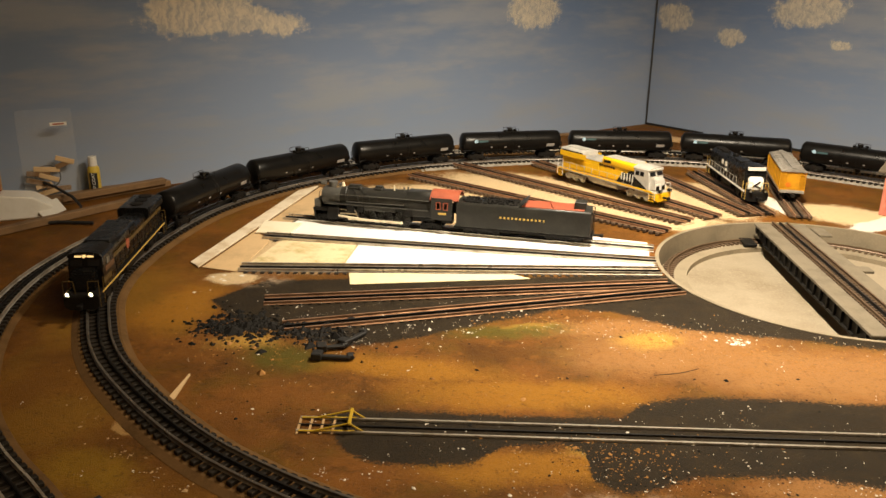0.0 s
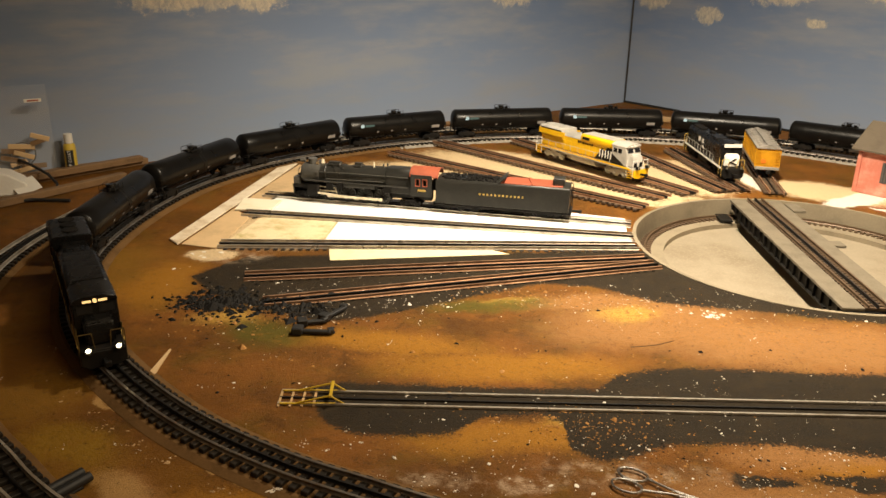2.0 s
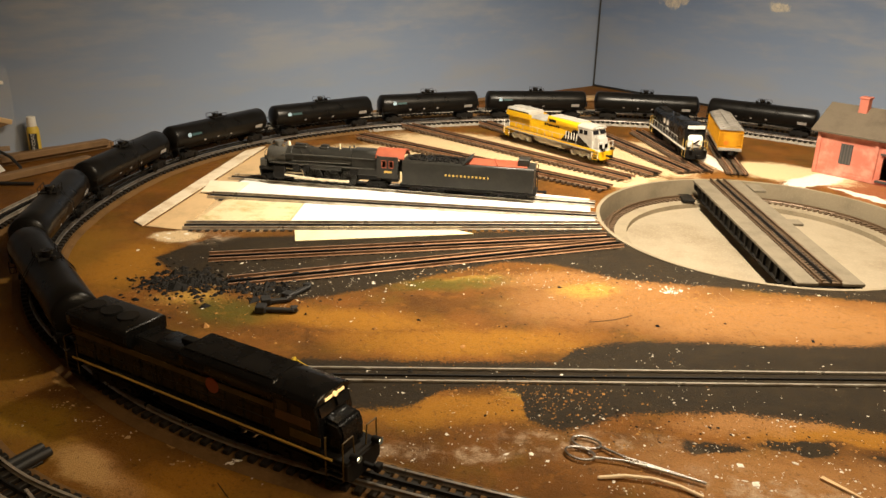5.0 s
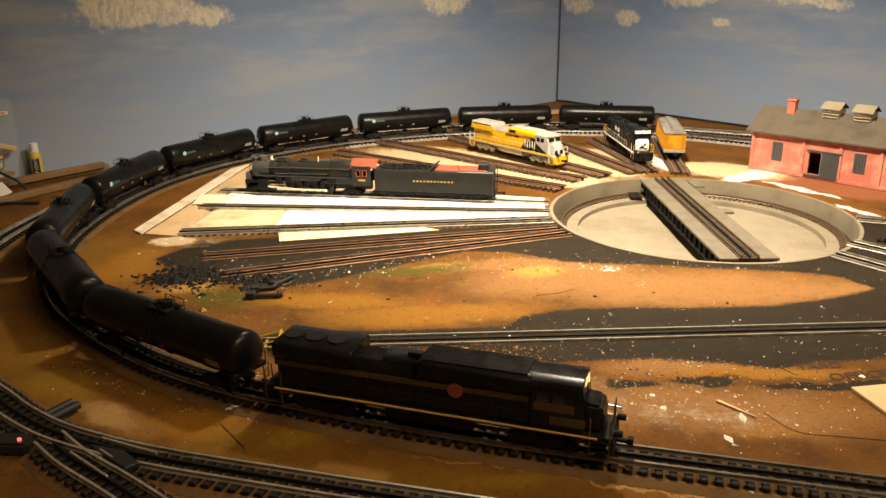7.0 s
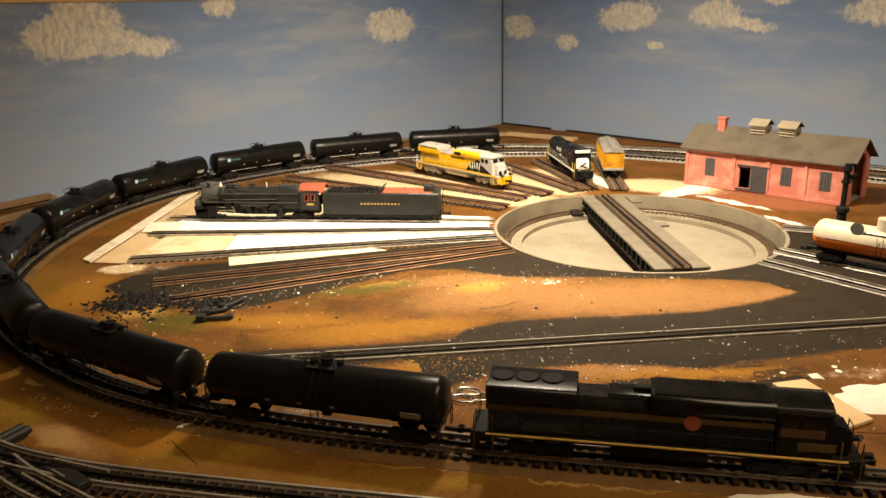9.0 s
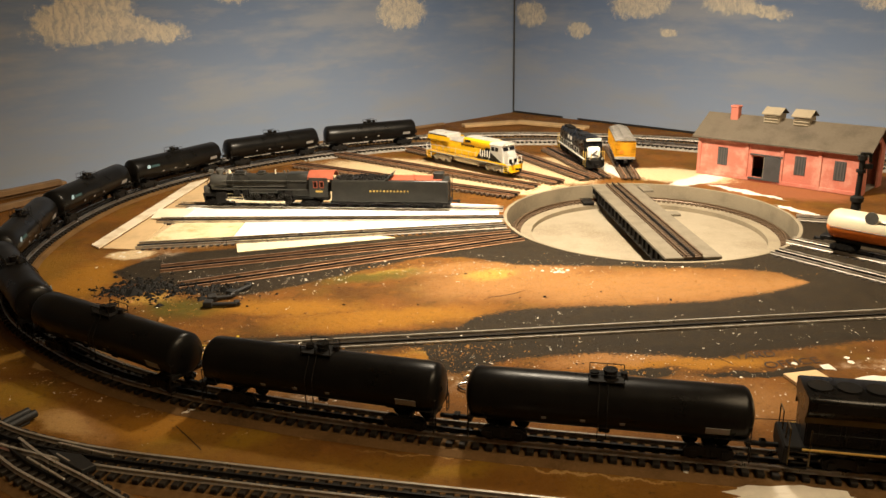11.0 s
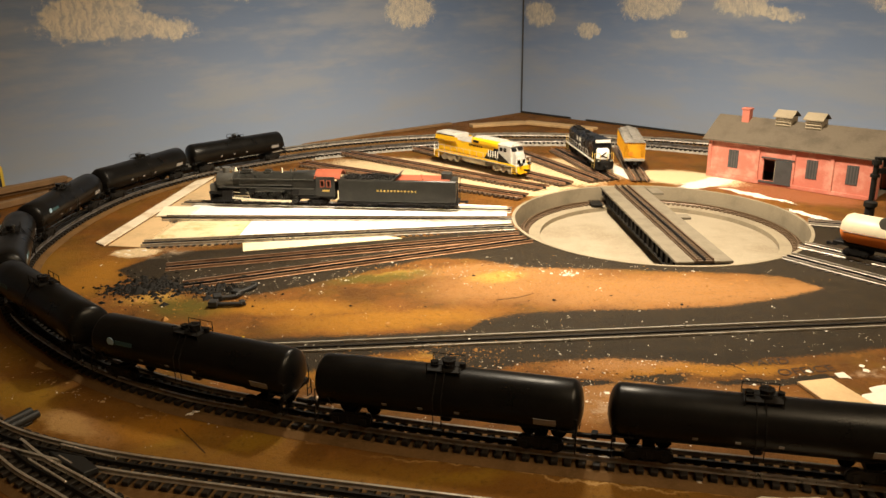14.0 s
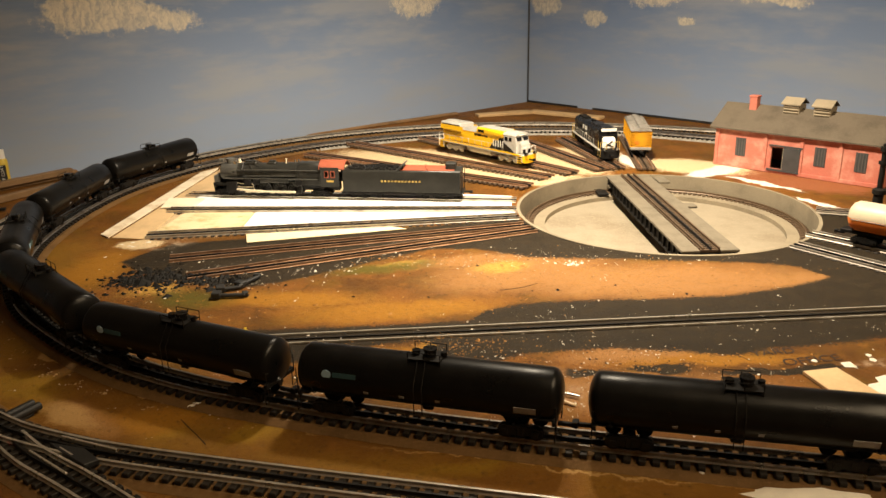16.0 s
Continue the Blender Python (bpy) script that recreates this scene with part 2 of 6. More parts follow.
def wall_material(name, clouds):
    m, nt, b = nodes_of(name)
    co = nt.nodes.new("ShaderNodeTexCoord").outputs["Object"]
    sep = nt.nodes.new("ShaderNodeSeparateXYZ")
    nt.links.new(co, sep.inputs[0])
    stretch = nt.nodes.new("ShaderNodeMapping")
    stretch.inputs["Scale"].default_value = (0.5, 2.2, 1)
    nt.links.new(co, stretch.inputs[0])
    big, mid, fine = noise_tex(nt, stretch.outputs[0], 3.2, 5), noise_tex(nt, co, 26, 6, 0.7), noise_tex(nt, co, 160, 4)
    base = mix(nt, ramp(nt, sep.outputs["Y"], -0.05, 0.55), (0.265, 0.33, 0.455), (0.125, 0.19, 0.335))
    base = mix(nt, sums(nt, "MULTIPLY", ramp(nt, big, 0.42, 0.66), 0.7), base, (0.29, 0.315, 0.36))
    base = mix(nt, sums(nt, "MULTIPLY", ramp(nt, noise_tex(nt, stretch.outputs[0], 9.0, 6), 0.5, 0.72), 0.35), base, (0.32, 0.325, 0.345))
    puff = noise_tex(nt, co, 38, 8, 0.72)
    brush = nt.nodes.new("ShaderNodeMapping")
    brush.inputs["Scale"].default_value = (2.6, 0.8, 1)
    nt.links.new(warped(nt, co, 22, 0.06), brush.inputs[0])
    strokes = noise_tex(nt, brush.outputs[0], 34, 6, 0.7)
    body = mix(nt, ramp(nt, strokes, 0.36, 0.64), (0.37, 0.36, 0.345), (0.60, 0.55, 0.45))
    base = mix(nt, sums(nt, "MULTIPLY", ellipses(nt, warped(nt, co, 16, 0.055), clouds, 0.22, puff), sums(nt, "ADD", 0.72, sums(nt, "MULTIPLY", ramp(nt, strokes, 0.3, 0.55), 0.26))), base, body)
    nt.links.new(base, b.inputs["Base Color"])
    b.inputs["Roughness"].default_value = 0.55
    bump(nt, b, fine, 0.12, 0.001)
    return m


BLACK_PAINT = paint("black_paint", (0.005, 0.005, 0.005), 0.27, wear=0.25, worn=(0.014, 0.012, 0.010), relief=0.06, spec=0.3)
TANK_BLACK = paint("satin_black_tank_paint", (0.005, 0.0048, 0.0045), 0.30, wear=0.2, worn=(0.010, 0.009, 0.008), relief=0.03, spec=0.20)
FRAME_BLACK = paint("frame_black", (0.007, 0.0065, 0.006), 0.6, wear=0.4, worn=(0.018, 0.014, 0.010), spec=0.2)
GRAPHITE = paint("engine_graphite", (0.12, 0.118, 0.108), 0.42, 0.15, wear=0.3)
BRUNSWICK = paint("dark_green_black", (0.022, 0.022, 0.0195), 0.36, wear=0.35, worn=(0.040, 0.037, 0.031), spec=0.4)
RAIL = paint("nickel_rail", (0.60, 0.55, 0.47), 0.30, 0.6, wear=0.35, worn=(0.20, 0.15, 0.09))
RUSTY = paint("rusty_rail", (0.40, 0.235, 0.14), 0.32, 0.4, wear=0.4, worn=(0.16, 0.08, 0.04))
# a darker version of RAIL, used on the main line
MAIN_RAIL = paint("darker_nickel_rail", (0.36, 0.33, 0.29), 0.30, 0.8, wear=0.4, worn=(0.14, 0.10, 0.07))
DULL_RAIL = paint("dull_brown_rail", (0.13, 0.085, 0.05), 0.45, 0.3, wear=0.3)
THIRD = paint("blackened_centre_rail", (0.03, 0.028, 0.026), 0.4, 0.6, wear=0.3)
TIE = paint("black_plastic_tie", (0.016, 0.014, 0.012), 0.55, wear=0.3, vary=0.4, worn=(0.026, 0.019, 0.013), spec=0.2)
TIE_BROWN = paint("brown_tie", (0.11, 0.07, 0.04), 0.7, wear=0.4, vary=0.5)
ROADBED = paint("dark_roadbed", (0.150, 0.082, 0.030), 0.85, spec=0.15, wear=0.4, coarse=18, relief=0.4)
BALLAST = paint("grey_ballast", (0.34, 0.31, 0.26), 0.9, wear=0.5, coarse=60, fine=420, relief=0.8)
CONCRETE = paint("tan_concrete_paint", (0.265, 0.220, 0.150), 0.75, wear=0.35, coarse=9, relief=0.2)
PIT_FLOOR = paint("blotchy_pit_floor", (0.29, 0.245, 0.175), 0.75, wear=0.5, worn=(0.20, 0.160, 0.105), coarse=5, relief=0.15)
DECK = paint("grey_walkway", (0.175, 0.148, 0.105), 0.7, wear=0.3, coarse=20)
FOAM = paint("white_board", (0.92, 0.92, 0.90), 0.6, wear=0.08, worn=(0.72, 0.66, 0.55), coarse=10, relief=0.05)
CREAM = paint("cream_card", (0.86, 0.74, 0.46), 0.7, wear=0.15)
RED_CARD = paint("smeared_card", (0.90, 0.84, 0.66), 0.7, wear=0.12, worn=(0.60, 0.50, 0.20), coarse=14)
CARD = paint("smeared_card", (0.80, 0.66, 0.42), 0.7, wear=0.45, worn=(0.42, 0.33, 0.10), coarse=16)
WOOD = paint("bare_wood", (0.50, 0.33, 0.16), 0.65, wear=0.3, coarse=14)
PALE = paint("pale_basswood", (0.80, 0.64, 0.42), 0.65, wear=0.2, coarse=12)
PLY = paint("pale_plywood", (0.68, 0.48, 0.26), 0.65, wear=0.25, coarse=12)
BARE_WHITE = paint("scraped_plaster", (0.80, 0.70, 0.54), 0.8, wear=0.4, worn=(0.50, 0.36, 0.20), coarse=22, relief=0.5)
TRIM_WOOD = paint("brown_trim_wood", (0.22, 0.13, 0.06), 0.6, wear=0.4, coarse=14)
RED_TILE = paint("red_oxide", (0.36, 0.09, 0.045), 0.55, wear=0.25)
YELLOW = paint("yellow_paint", (0.84, 0.50, 0.008), 0.38, wear=0.12)
AMBER = paint("amber_car_paint", (0.60, 0.285, 0.010), 0.45, wear=0.25)
SILVER = paint("silver_paint", (0.55, 0.53, 0.48), 0.4, 0.3, wear=0.2)
SILVER_WHITE = paint("white_silver_paint", (0.47, 0.455, 0.415), 0.42, wear=0.25)
GREY = paint("weathered_grey", (0.26, 0.24, 0.21), 0.6, wear=0.4)
ORANGE = paint("orange_paint", (0.75, 0.19, 0.02), 0.4, wear=0.15)
WHITE = paint("white_paint", (0.82, 0.80, 0.74), 0.45, wear=0.12, worn=(0.6, 0.55, 0.45))
GOLD = paint("gold_lettering", (0.62, 0.42, 0.10), 0.45, wear=0.1)
INK = paint("dark_marker_ink", (0.035, 0.018, 0.010), 0.6, wear=0.3)
MAROON = paint("maroon_stripe", (0.11, 0.055, 0.025), 0.4, wear=0.2)
PINK = paint("pink_brick_wash", (0.50, 0.160, 0.110), 0.75, wear=0.5, worn=(0.62, 0.31, 0.23), coarse=24, relief=0.3)
ROOF = paint("tar_paper_roof", (0.110, 0.088, 0.062), 0.8, wear=0.35, coarse=16, relief=0.3)
VENT = paint("tan_vent", (0.29, 0.24, 0.165), 0.7, wear=0.2)
DARK_DOOR = paint("dark_grey_door", (0.055, 0.055, 0.055), 0.6, wear=0.25)
COAL = paint("coal", (0.012, 0.011, 0.010), 0.7, wear=0.5, relief=0.6, spec=0.15)
GRIT_TAN = paint("tan_grit", (0.42, 0.21, 0.06), 0.85, wear=0.4, coarse=90)
DULL_YELLOW = paint("dull_yellow_plastic", (0.50, 0.33, 0.02), 0.45, wear=0.3)
STEEL = paint("steel", (0.6, 0.57, 0.52), 0.25, 1.0, wear=0.15)
BRASS = paint("rod_metal", (0.88, 0.78, 0.58), 0.42, 0.0, wear=0.15)
PLASTER_MAT = paint("white_plaster", (0.82, 0.76, 0.66), 0.8, wear=0.15, relief=0.5)
RUBBER = paint("black_plastic", (0.02, 0.02, 0.02), 0.5, wear=0.15)


def glow(name, colour, power):
    m, nt, b = nodes_of(name)
    b.inputs["Base Color"].default_value = (*colour, 1)
    b.inputs["Emission Color"].default_value = (*colour, 1)
    b.inputs["Emission Strength"].default_value = power
    return m


HEADLIGHT = glow("lit_headlight", (1.0, 0.85, 0.5), 9)
BOARD_LIGHT = glow("lit_number_board", (1.0, 0.66, 0.26), 1.3)
RED_LAMP = glow("lit_red_lamp", (1.0, 0.05, 0.04), 5)


# ---- mesh helpers ----
def bx(bm, x, y, z, sx, sy, sz, rz=0.0, rx=0.0, ry=0.0):
    """A box about its centre."""
    bmesh.ops.create_cube(bm, size=1, matrix=pose(x, y, z, rx, ry, rz) @ Matrix.Diagonal((sx, sy, sz, 1)))
    return bm


def cy(bm, p, q, r, r2=None, n=14, caps=True):
    p, q = Vector(p), Vector(q)
    m = Matrix.Translation((p + q) / 2) @ (q - p).to_track_quat("Z", "Y").to_matrix().to_4x4()
    bmesh.ops.create_cone(bm, cap_ends=caps, segments=n, radius1=r, radius2=r if r2 is None else r2, depth=(q - p).length, matrix=m)
    return bm


def ext(bm, outline, axis, a, b):
    """A closed outline of (u, v) pushed along an axis from a to b: x takes (y, z), y takes (x, z), z takes (x, y)."""
    def at(u, v, w):
        return {"x": (w, u, v), "y": (u, w, v), "z": (u, v, w)}[axis]
    lo = [bm.verts.new(at(u, v, a)) for u, v in outline]
    hi = [bm.verts.new(at(u, v, b)) for u, v in outline]
    n = len(outline)
    made = [bm.faces.new(lo), bm.faces.new(hi)]
    made += [bm.faces.new((lo[i], lo[(i + 1) % n], hi[(i + 1) % n], hi[i])) for i in range(n)]
    bmesh.ops.recalc_face_normals(bm, faces=made)
    return bm


def turned(bm, rings, axis="x", n=24):
    """A surface turned about an axis: rings of (place along it, radius)."""
    loops = []
    for w, r in rings:
        row = []
        for k in range(n):
            a = 2 * math.pi * k / n
            u, v = r * math.cos(a), r * math.sin(a)
            row.append(bm.verts.new((w, u, v) if axis == "x" else (u, v, w)))
        loops.append(row)
    made = [bm.faces.new(loops[0]), bm.faces.new(loops[-1])]
    for i in range(len(loops) - 1):
        made += [bm.faces.new((loops[i][k], loops[i][(k + 1) % n], loops[i + 1][(k + 1) % n], loops[i + 1][k])) for k in range(n)]
    bmesh.ops.recalc_face_normals(bm, faces=made)
    return bm


def soft(bm, width, seg=1):
    bmesh.ops.bevel(bm, geom=bm.edges[:], offset=width, segments=seg, affect="EDGES", clamp_overlap=True)
    return bm


def mesh_of(name, bm, material, smooth=False):
    me = bpy.data.meshes.new(name)
    bm.to_mesh(me)
    bm.free()
    me.materials.append(material)
    if smooth:
        for p in me.polygons:
            p.use_smooth = True
        me.set_sharp_from_angle(angle=radians(35))
    return me


def part(name, bm, material, parent, label="", smooth=True):
    ob = new(name, mesh_of(name, bm, material, smooth))
    ob.parent = parent
    return tagged(ob, label)


def thing(name, label, category, group="", kind="", m=None):
    ob = new(name)
    if m is not None:
        ob.matrix_world = m
    return tagged(ob, label, category, group, kind)


def whole(name, bm, material, label, category, m=None, group="", kind="", smooth=True):
    ob = new(name, mesh_of(name, bm, material, smooth))
    if m is not None:
        ob.matrix_world = m
    return tagged(ob, label, category, group, kind)


def sheet_mesh(name, verts, faces, material, smooth=False):
    me = bpy.data.meshes.new(name)
    me.from_pydata([tuple(v) for v in verts], [], faces)
    me.materials.append(material)
    me.update()
    if smooth:
        for p in me.polygons:
            p.use_smooth = True
        me.set_sharp_from_angle(angle=radians(35))
    return me


def swept(line, profile, closed=False):
    """A profile of (sideways, up) carried along a line in the plan; returns verts, faces."""
    line = np.asarray(line, float)
    if closed:
        d = np.roll(line, -1, 0) - np.roll(line, 1, 0)
    else:
        d = np.gradient(line, axis=0)
    d /= np.linalg.norm(d, axis=1)[:, None]
    side = np.c_[-d[:, 1], d[:, 0]]
    k, n = len(profile), len(line)
    verts = [(*(line[i] + side[i] * u), v) for i in range(n) for u, v in profile]
    faces = []
    for i in range(n if closed else n - 1):
        j = (i + 1) % n
        faces += [(i * k + a, i * k + (a + 1) % k, j * k + (a + 1) % k, j * k + a) for a in range(k)]
    if not closed:
        faces += [tuple(range(k))[::-1], tuple((n - 1) * k + a for a in range(k))]
    return verts, faces


def curve_through(points, n=20):
    """A smooth line through points, evenly stepped, with its arc length."""
    p = np.array(points, float)
    q = np.vstack([2 * p[0] - p[1], p, 2 * p[-1] - p[-2]])
    out = []
    for i in range(1, len(q) - 2):
        a, b, c, d = q[i - 1:i + 3]
        for u in np.arange(n) / n:
            out.append(0.5 * (2 * b + (c - a) * u + (2 * a - 5 * b + 4 * c - d) * u * u + (-a + 3 * b - 3 * c + d) * u ** 3))
    out.append(p[-1])
    out = np.array(out)
    return out, np.r_[0, np.cumsum(np.hypot(*np.diff(out, axis=0).T))]


def along(line, s, at):
    x, y = np.interp(at, s, line[:, 0]), np.interp(at, s, line[:, 1])
    return np.array((x, y))


# ---- plan ----
GAUGE, RAIL_TOP = 0.033, 0.017
PIT, PIT_R = (0.573, 2.037), 0.346
MAIN_POINTS = [(2.136, 1.766), (1.864, 2.067), (1.587, 2.333), (1.304, 2.575), (1.064, 2.767), (0.745, 2.968), (0.600, 3.012), (0.395, 3.040), (0.254, 3.035), (0.028, 2.998), (-0.108, 2.962), (-0.310, 2.868), (-0.440, 2.785),
               (-0.605, 2.635), (-0.705, 2.505), (-0.778, 2.360), (-0.817, 2.240), (-0.836, 2.120), (-0.842, 2.000), (-0.838, 1.880), (-0.822, 1.765), (-0.788, 1.655), (-0.737, 1.557), (-0.686, 1.475),
               (-0.622, 1.398), (-0.512, 1.296), (-0.404, 1.216), (-0.280, 1.151), (-0.177, 1.113), (-0.072, 1.078), (0.128, 1.024), (0.463, 0.951), (1.0, 0.834), (1.6, 0.703), (2.4, 0.528)]
MAIN, MAIN_S = curve_through(MAIN_POINTS)

# ---- structure ----
CORNER = Vector((0.406, 3.812, 0))


def ground():
    """The table top, one sheet with the round opening of the pit."""
    n = 96
    ring = [(PIT[0] + PIT_R * math.cos(2 * math.pi * k / n), PIT[1] + PIT_R * math.sin(2 * math.pi * k / n)) for k in range(n)]
    lo, hi = (-2.6, -0.6), (3.6, 4.4)
    outer = []
    for x, y in ring:
        dx, dy = x - PIT[0], y - PIT[1]
        k = min((hi[0] - PIT[0]) / dx if dx > 1e-9 else (lo[0] - PIT[0]) / dx if dx < -1e-9 else 1e9,
                (hi[1] - PIT[1]) / dy if dy > 1e-9 else (lo[1] - PIT[1]) / dy if dy < -1e-9 else 1e9)
        outer.append((PIT[0] + dx * k, PIT[1] + dy * k))
    verts = [(x, y, 0) for x, y in ring + outer] + [(x, y, -0.02) for x, y in ring + outer]
    faces = []
    for i in range(n):
        j = (i + 1) % n
        faces += [(i, i + n, j + n, j), (i + 2 * n, j + 2 * n, j + 3 * n, i + 3 * n), (i, j, j + 2 * n, i + 2 * n), (i + n, i + 3 * n, j + 3 * n, j + n)]
    ob = new("ground", sheet_mesh("ground", verts, faces, GROUND))
    tagged(ob, "brown, ochre and black painted plywood layout top with scuffs", "layout table", kind="structure")


ground()

CLOUDS_L = [(1.899, 0.462, 0.08, 0.056, 0), (1.803, 0.492, 0.111, 0.087, 0), (1.784, 0.441, 0.191, 0.037, 0), (1.664, 0.435, 0.13, 0.035, 6), (0.636, 0.457, 0.114, 0.061, 0), (1.362, 0.541, 0.06, 0.036, 0)]
CLOUDS_R = [(0.095, 0.429, 0.078, 0.05, 0), (0.348, 0.369, 0.051, 0.032, 0), (0.635, 0.475, 0.127, 0.055, 5), (0.999, 0.481, 0.1, 0.045, 0), (1.109, 0.446, 0.1, 0.022, -8), (0.761, 0.364, 0.035, 0.018, 0),
            (1.545, 0.486, 0.108, 0.039, 0), (1.219, 0.529, 0.05, 0.025, 0)]
WALL_H = 0.562


def walls():
    for name, turn, length, clouds, z in (("wall_left", 222.0, 4.4, CLOUDS_L, 0.01), ("wall_right", -45.8, 4.6, CLOUDS_R, -0.01)):
        m = Matrix.Translation(CORNER) @ pose(0, 0, 0, 90, 0, turn)
        tall = WALL_H if turn > 0 else WALL_H + 0.12
        bm = bx(bmesh.new(), length / 2, tall / 2, z, length, tall, 0.018)
        whole(name, bm, wall_material(name + "_sky", clouds), "painted backdrop board with blue-grey sky and pale clouds", "backdrop", m, kind="structure", smooth=False)
        bm = soft(bx(bmesh.new(), length / 2, tall + 0.014, z * 1.5, length, 0.030, 0.040), 0.002)
        whole("trim", bm, WOOD, "pale wooden cap rail along the backdrop top", "trim", m, kind="structure", smooth=False)
    # dark joint of the two boards, and the gap under the right one
    whole("trim", bx(bmesh.new(), CORNER.x + 0.001, CORNER.y - 0.004, WALL_H / 2, 0.006, 0.006, WALL_H), RUBBER, "dark open joint in the backdrop corner", "joint", kind="structure", smooth=False)
    m = Matrix.Translation(CORNER) @ pose(0, 0, 0, 90, 0, -45.8)
    for a, b in ((0.0, 0.28), (0.36, 1.16), (1.24, 2.6)):
        whole("trim", bx(bmesh.new(), (a + b) / 2, 0.005, 0.002, b - a, 0.007, 0.004), RUBBER, "dark gap under the backdrop board", "joint", m, kind="structure", smooth=False)
    # plain unseen room, added round the layout to close it and bounce light
    plaster = paint("room_plaster", (0.55, 0.47, 0.36), 0.9, wear=0.1, coarse=3)
    for name, x, y, z, sx, sy, sz in (("room_wall_left", -3.4, 1.5, 0.7, 0.1, 7.2, 3.4), ("room_wall_right", 4.3, 1.5, 0.7, 0.1, 7.2, 3.4), ("room_wall_back", 0.45, 5.05, 0.7, 7.8, 0.1, 3.4),
                                      ("room_wall_front", 0.45, -2.0, 0.7, 7.8, 0.1, 3.4), ("ceiling", 0.45, 1.5, 2.45, 7.8, 7.2, 0.1), ("floor", 0.45, 1.5, -1.0, 7.8, 7.2, 0.1)):
        whole(name, bx(bmesh.new(), x, y, z, sx, sy, sz), plaster, "plain warm white unseen room surface", "room", kind="structure", smooth=False)


walls()


# ---- tracks ----
def tie_mesh(name, material, length=0.056, width=0.0085, height=0.006):
    return mesh_of(name, soft(bx(bmesh.new(), 0, 0, 0, width, length, height), 0.0008), material)


TIE_MESH, TIE_BROWN_MESH = tie_mesh("tie", TIE), tie_mesh("tie", TIE_BROWN)
RAIL_PROFILE = [(-0.0022, 0.0), (0.0022, 0.0), (0.0009, 0.0018), (0.0016, 0.0042), (0.0016, 0.006), (-0.0016, 0.006), (-0.0016, 0.0042), (-0.0009, 0.0018)]


def track(line, s, base, label, rail=None, ties=None, single=(0, 1e9), bed=None, step=0.0163, third=True, skip=()):
    """Three-rail track along a line in the plan; ties within the stretch are objects of their own."""
    rail = rail or RAIL
    ties = ties or TIE_MESH
    root = thing("track", label, "track")
    if bed:
        material, half, top = bed
        v, f = swept(line, [(-half - 0.009, 0.0005), (half + 0.009, 0.0005), (half, top), (-half, top)])
        ob = new("roadbed", sheet_mesh("roadbed", v, f, material))
        ob.parent = root
    for k, off in enumerate((-GAUGE / 2, GAUGE / 2)):
        v, f = swept(line, [(u + off, z + base + 0.006) for u, z in RAIL_PROFILE])
        ob = new("rail", sheet_mesh("rail", v, f, rail, True))
        ob.parent = root
    if third:
        v, f = swept(line, [(u * 0.8, z + base + 0.005) for u, z in RAIL_PROFILE])
        ob = new("centre_rail", sheet_mesh("centre_rail", v, f, THIRD, True))
        ob.parent = root
        tagged(ob, "blackened centre rail")
    verts, faces, box = [], [], [v.co.copy() for v in ties.vertices]
    polys = [tuple(p.vertices) for p in ties.polygons]
    for at in np.arange(step, s[-1] - step / 2, step):
        if any(a < at < b for a, b in skip):
            continue
        p, q = along(line, s, at - 0.004), along(line, s, at + 0.004)
        m = pose((p[0] + q[0]) / 2, (p[1] + q[1]) / 2, base + 0.003, 0, 0, math.degrees(math.atan2(q[1] - p[1], q[0] - p[0])) + random.uniform(-1, 1))
        if single[0] < at < single[1]:
            ob = new("tie", ties)
            ob.parent, ob.matrix_basis = root, m
        else:
            n = len(verts)
            verts += [m @ c for c in box]
            faces += [tuple(n + i for i in p_) for p_ in polys]
    if verts:
        ob = new("tie_run", sheet_mesh("tie_run", verts, faces, ties.materials[0]))
        ob.parent = root
        tagged(ob, kind="stuff")
    return root


def straight(a, b, n=12):
    return curve_through([np.array(a) + (np.array(b) - np.array(a)) * k / n for k in range(n + 1)], 2)


track(MAIN, MAIN_S, 0.005, "black three-rail main line track curving round the layout", rail=MAIN_RAIL, single=(3.6, 6.3))
for name, material, a, b in (("far_roadbed", BALLAST, 0.0, 3.05), ("near_roadbed", ROADBED, 3.05, MAIN_S[-1])):
    keep = (MAIN_S >= a - 0.02) & (MAIN_S <= b)
    v, f = swept(MAIN[keep], [(-0.042, 0.0005), (0.042, 0.0005), (0.032, 0.005), (-0.032, 0.005)])
    tagged(new("roadbed", sheet_mesh("roadbed", v, f, material)), "sloped track roadbed under the main line", "roadbed", kind="structure")

line, s = curve_through([(2.233, 1.857), (1.943, 2.159), (1.657, 2.437), (1.366, 2.694), (1.098, 2.899), (0.854, 3.029), (0.606, 3.121), (0.369, 3.167), (0.152, 3.167), (-0.063, 3.130), (-0.270, 3.052), (-0.458, 2.942), (-0.626, 2.799), (-0.774, 2.624), (-0.891, 2.396), (-0.951, 2.145), (-0.974, 1.913), (-0.968, 1.741), (-0.935, 1.596), (-0.888, 1.477), (-0.827, 1.365), (-0.756, 1.263), (-0.667, 1.175), (-0.588, 1.114), (-0.541, 1.077), (-0.473, 1.035), (-0.389, 1.001), (-0.312, 0.978), (-0.241, 0.961), (-0.139, 0.938), (-0.052, 0.919), (0.3, 0.845), (0.8, 0.745)])
track(line, s, 0.005, "black three-rail track along the table edge", single=(4.3, 6.6), bed=(ROADBED, 0.030, 0.005))
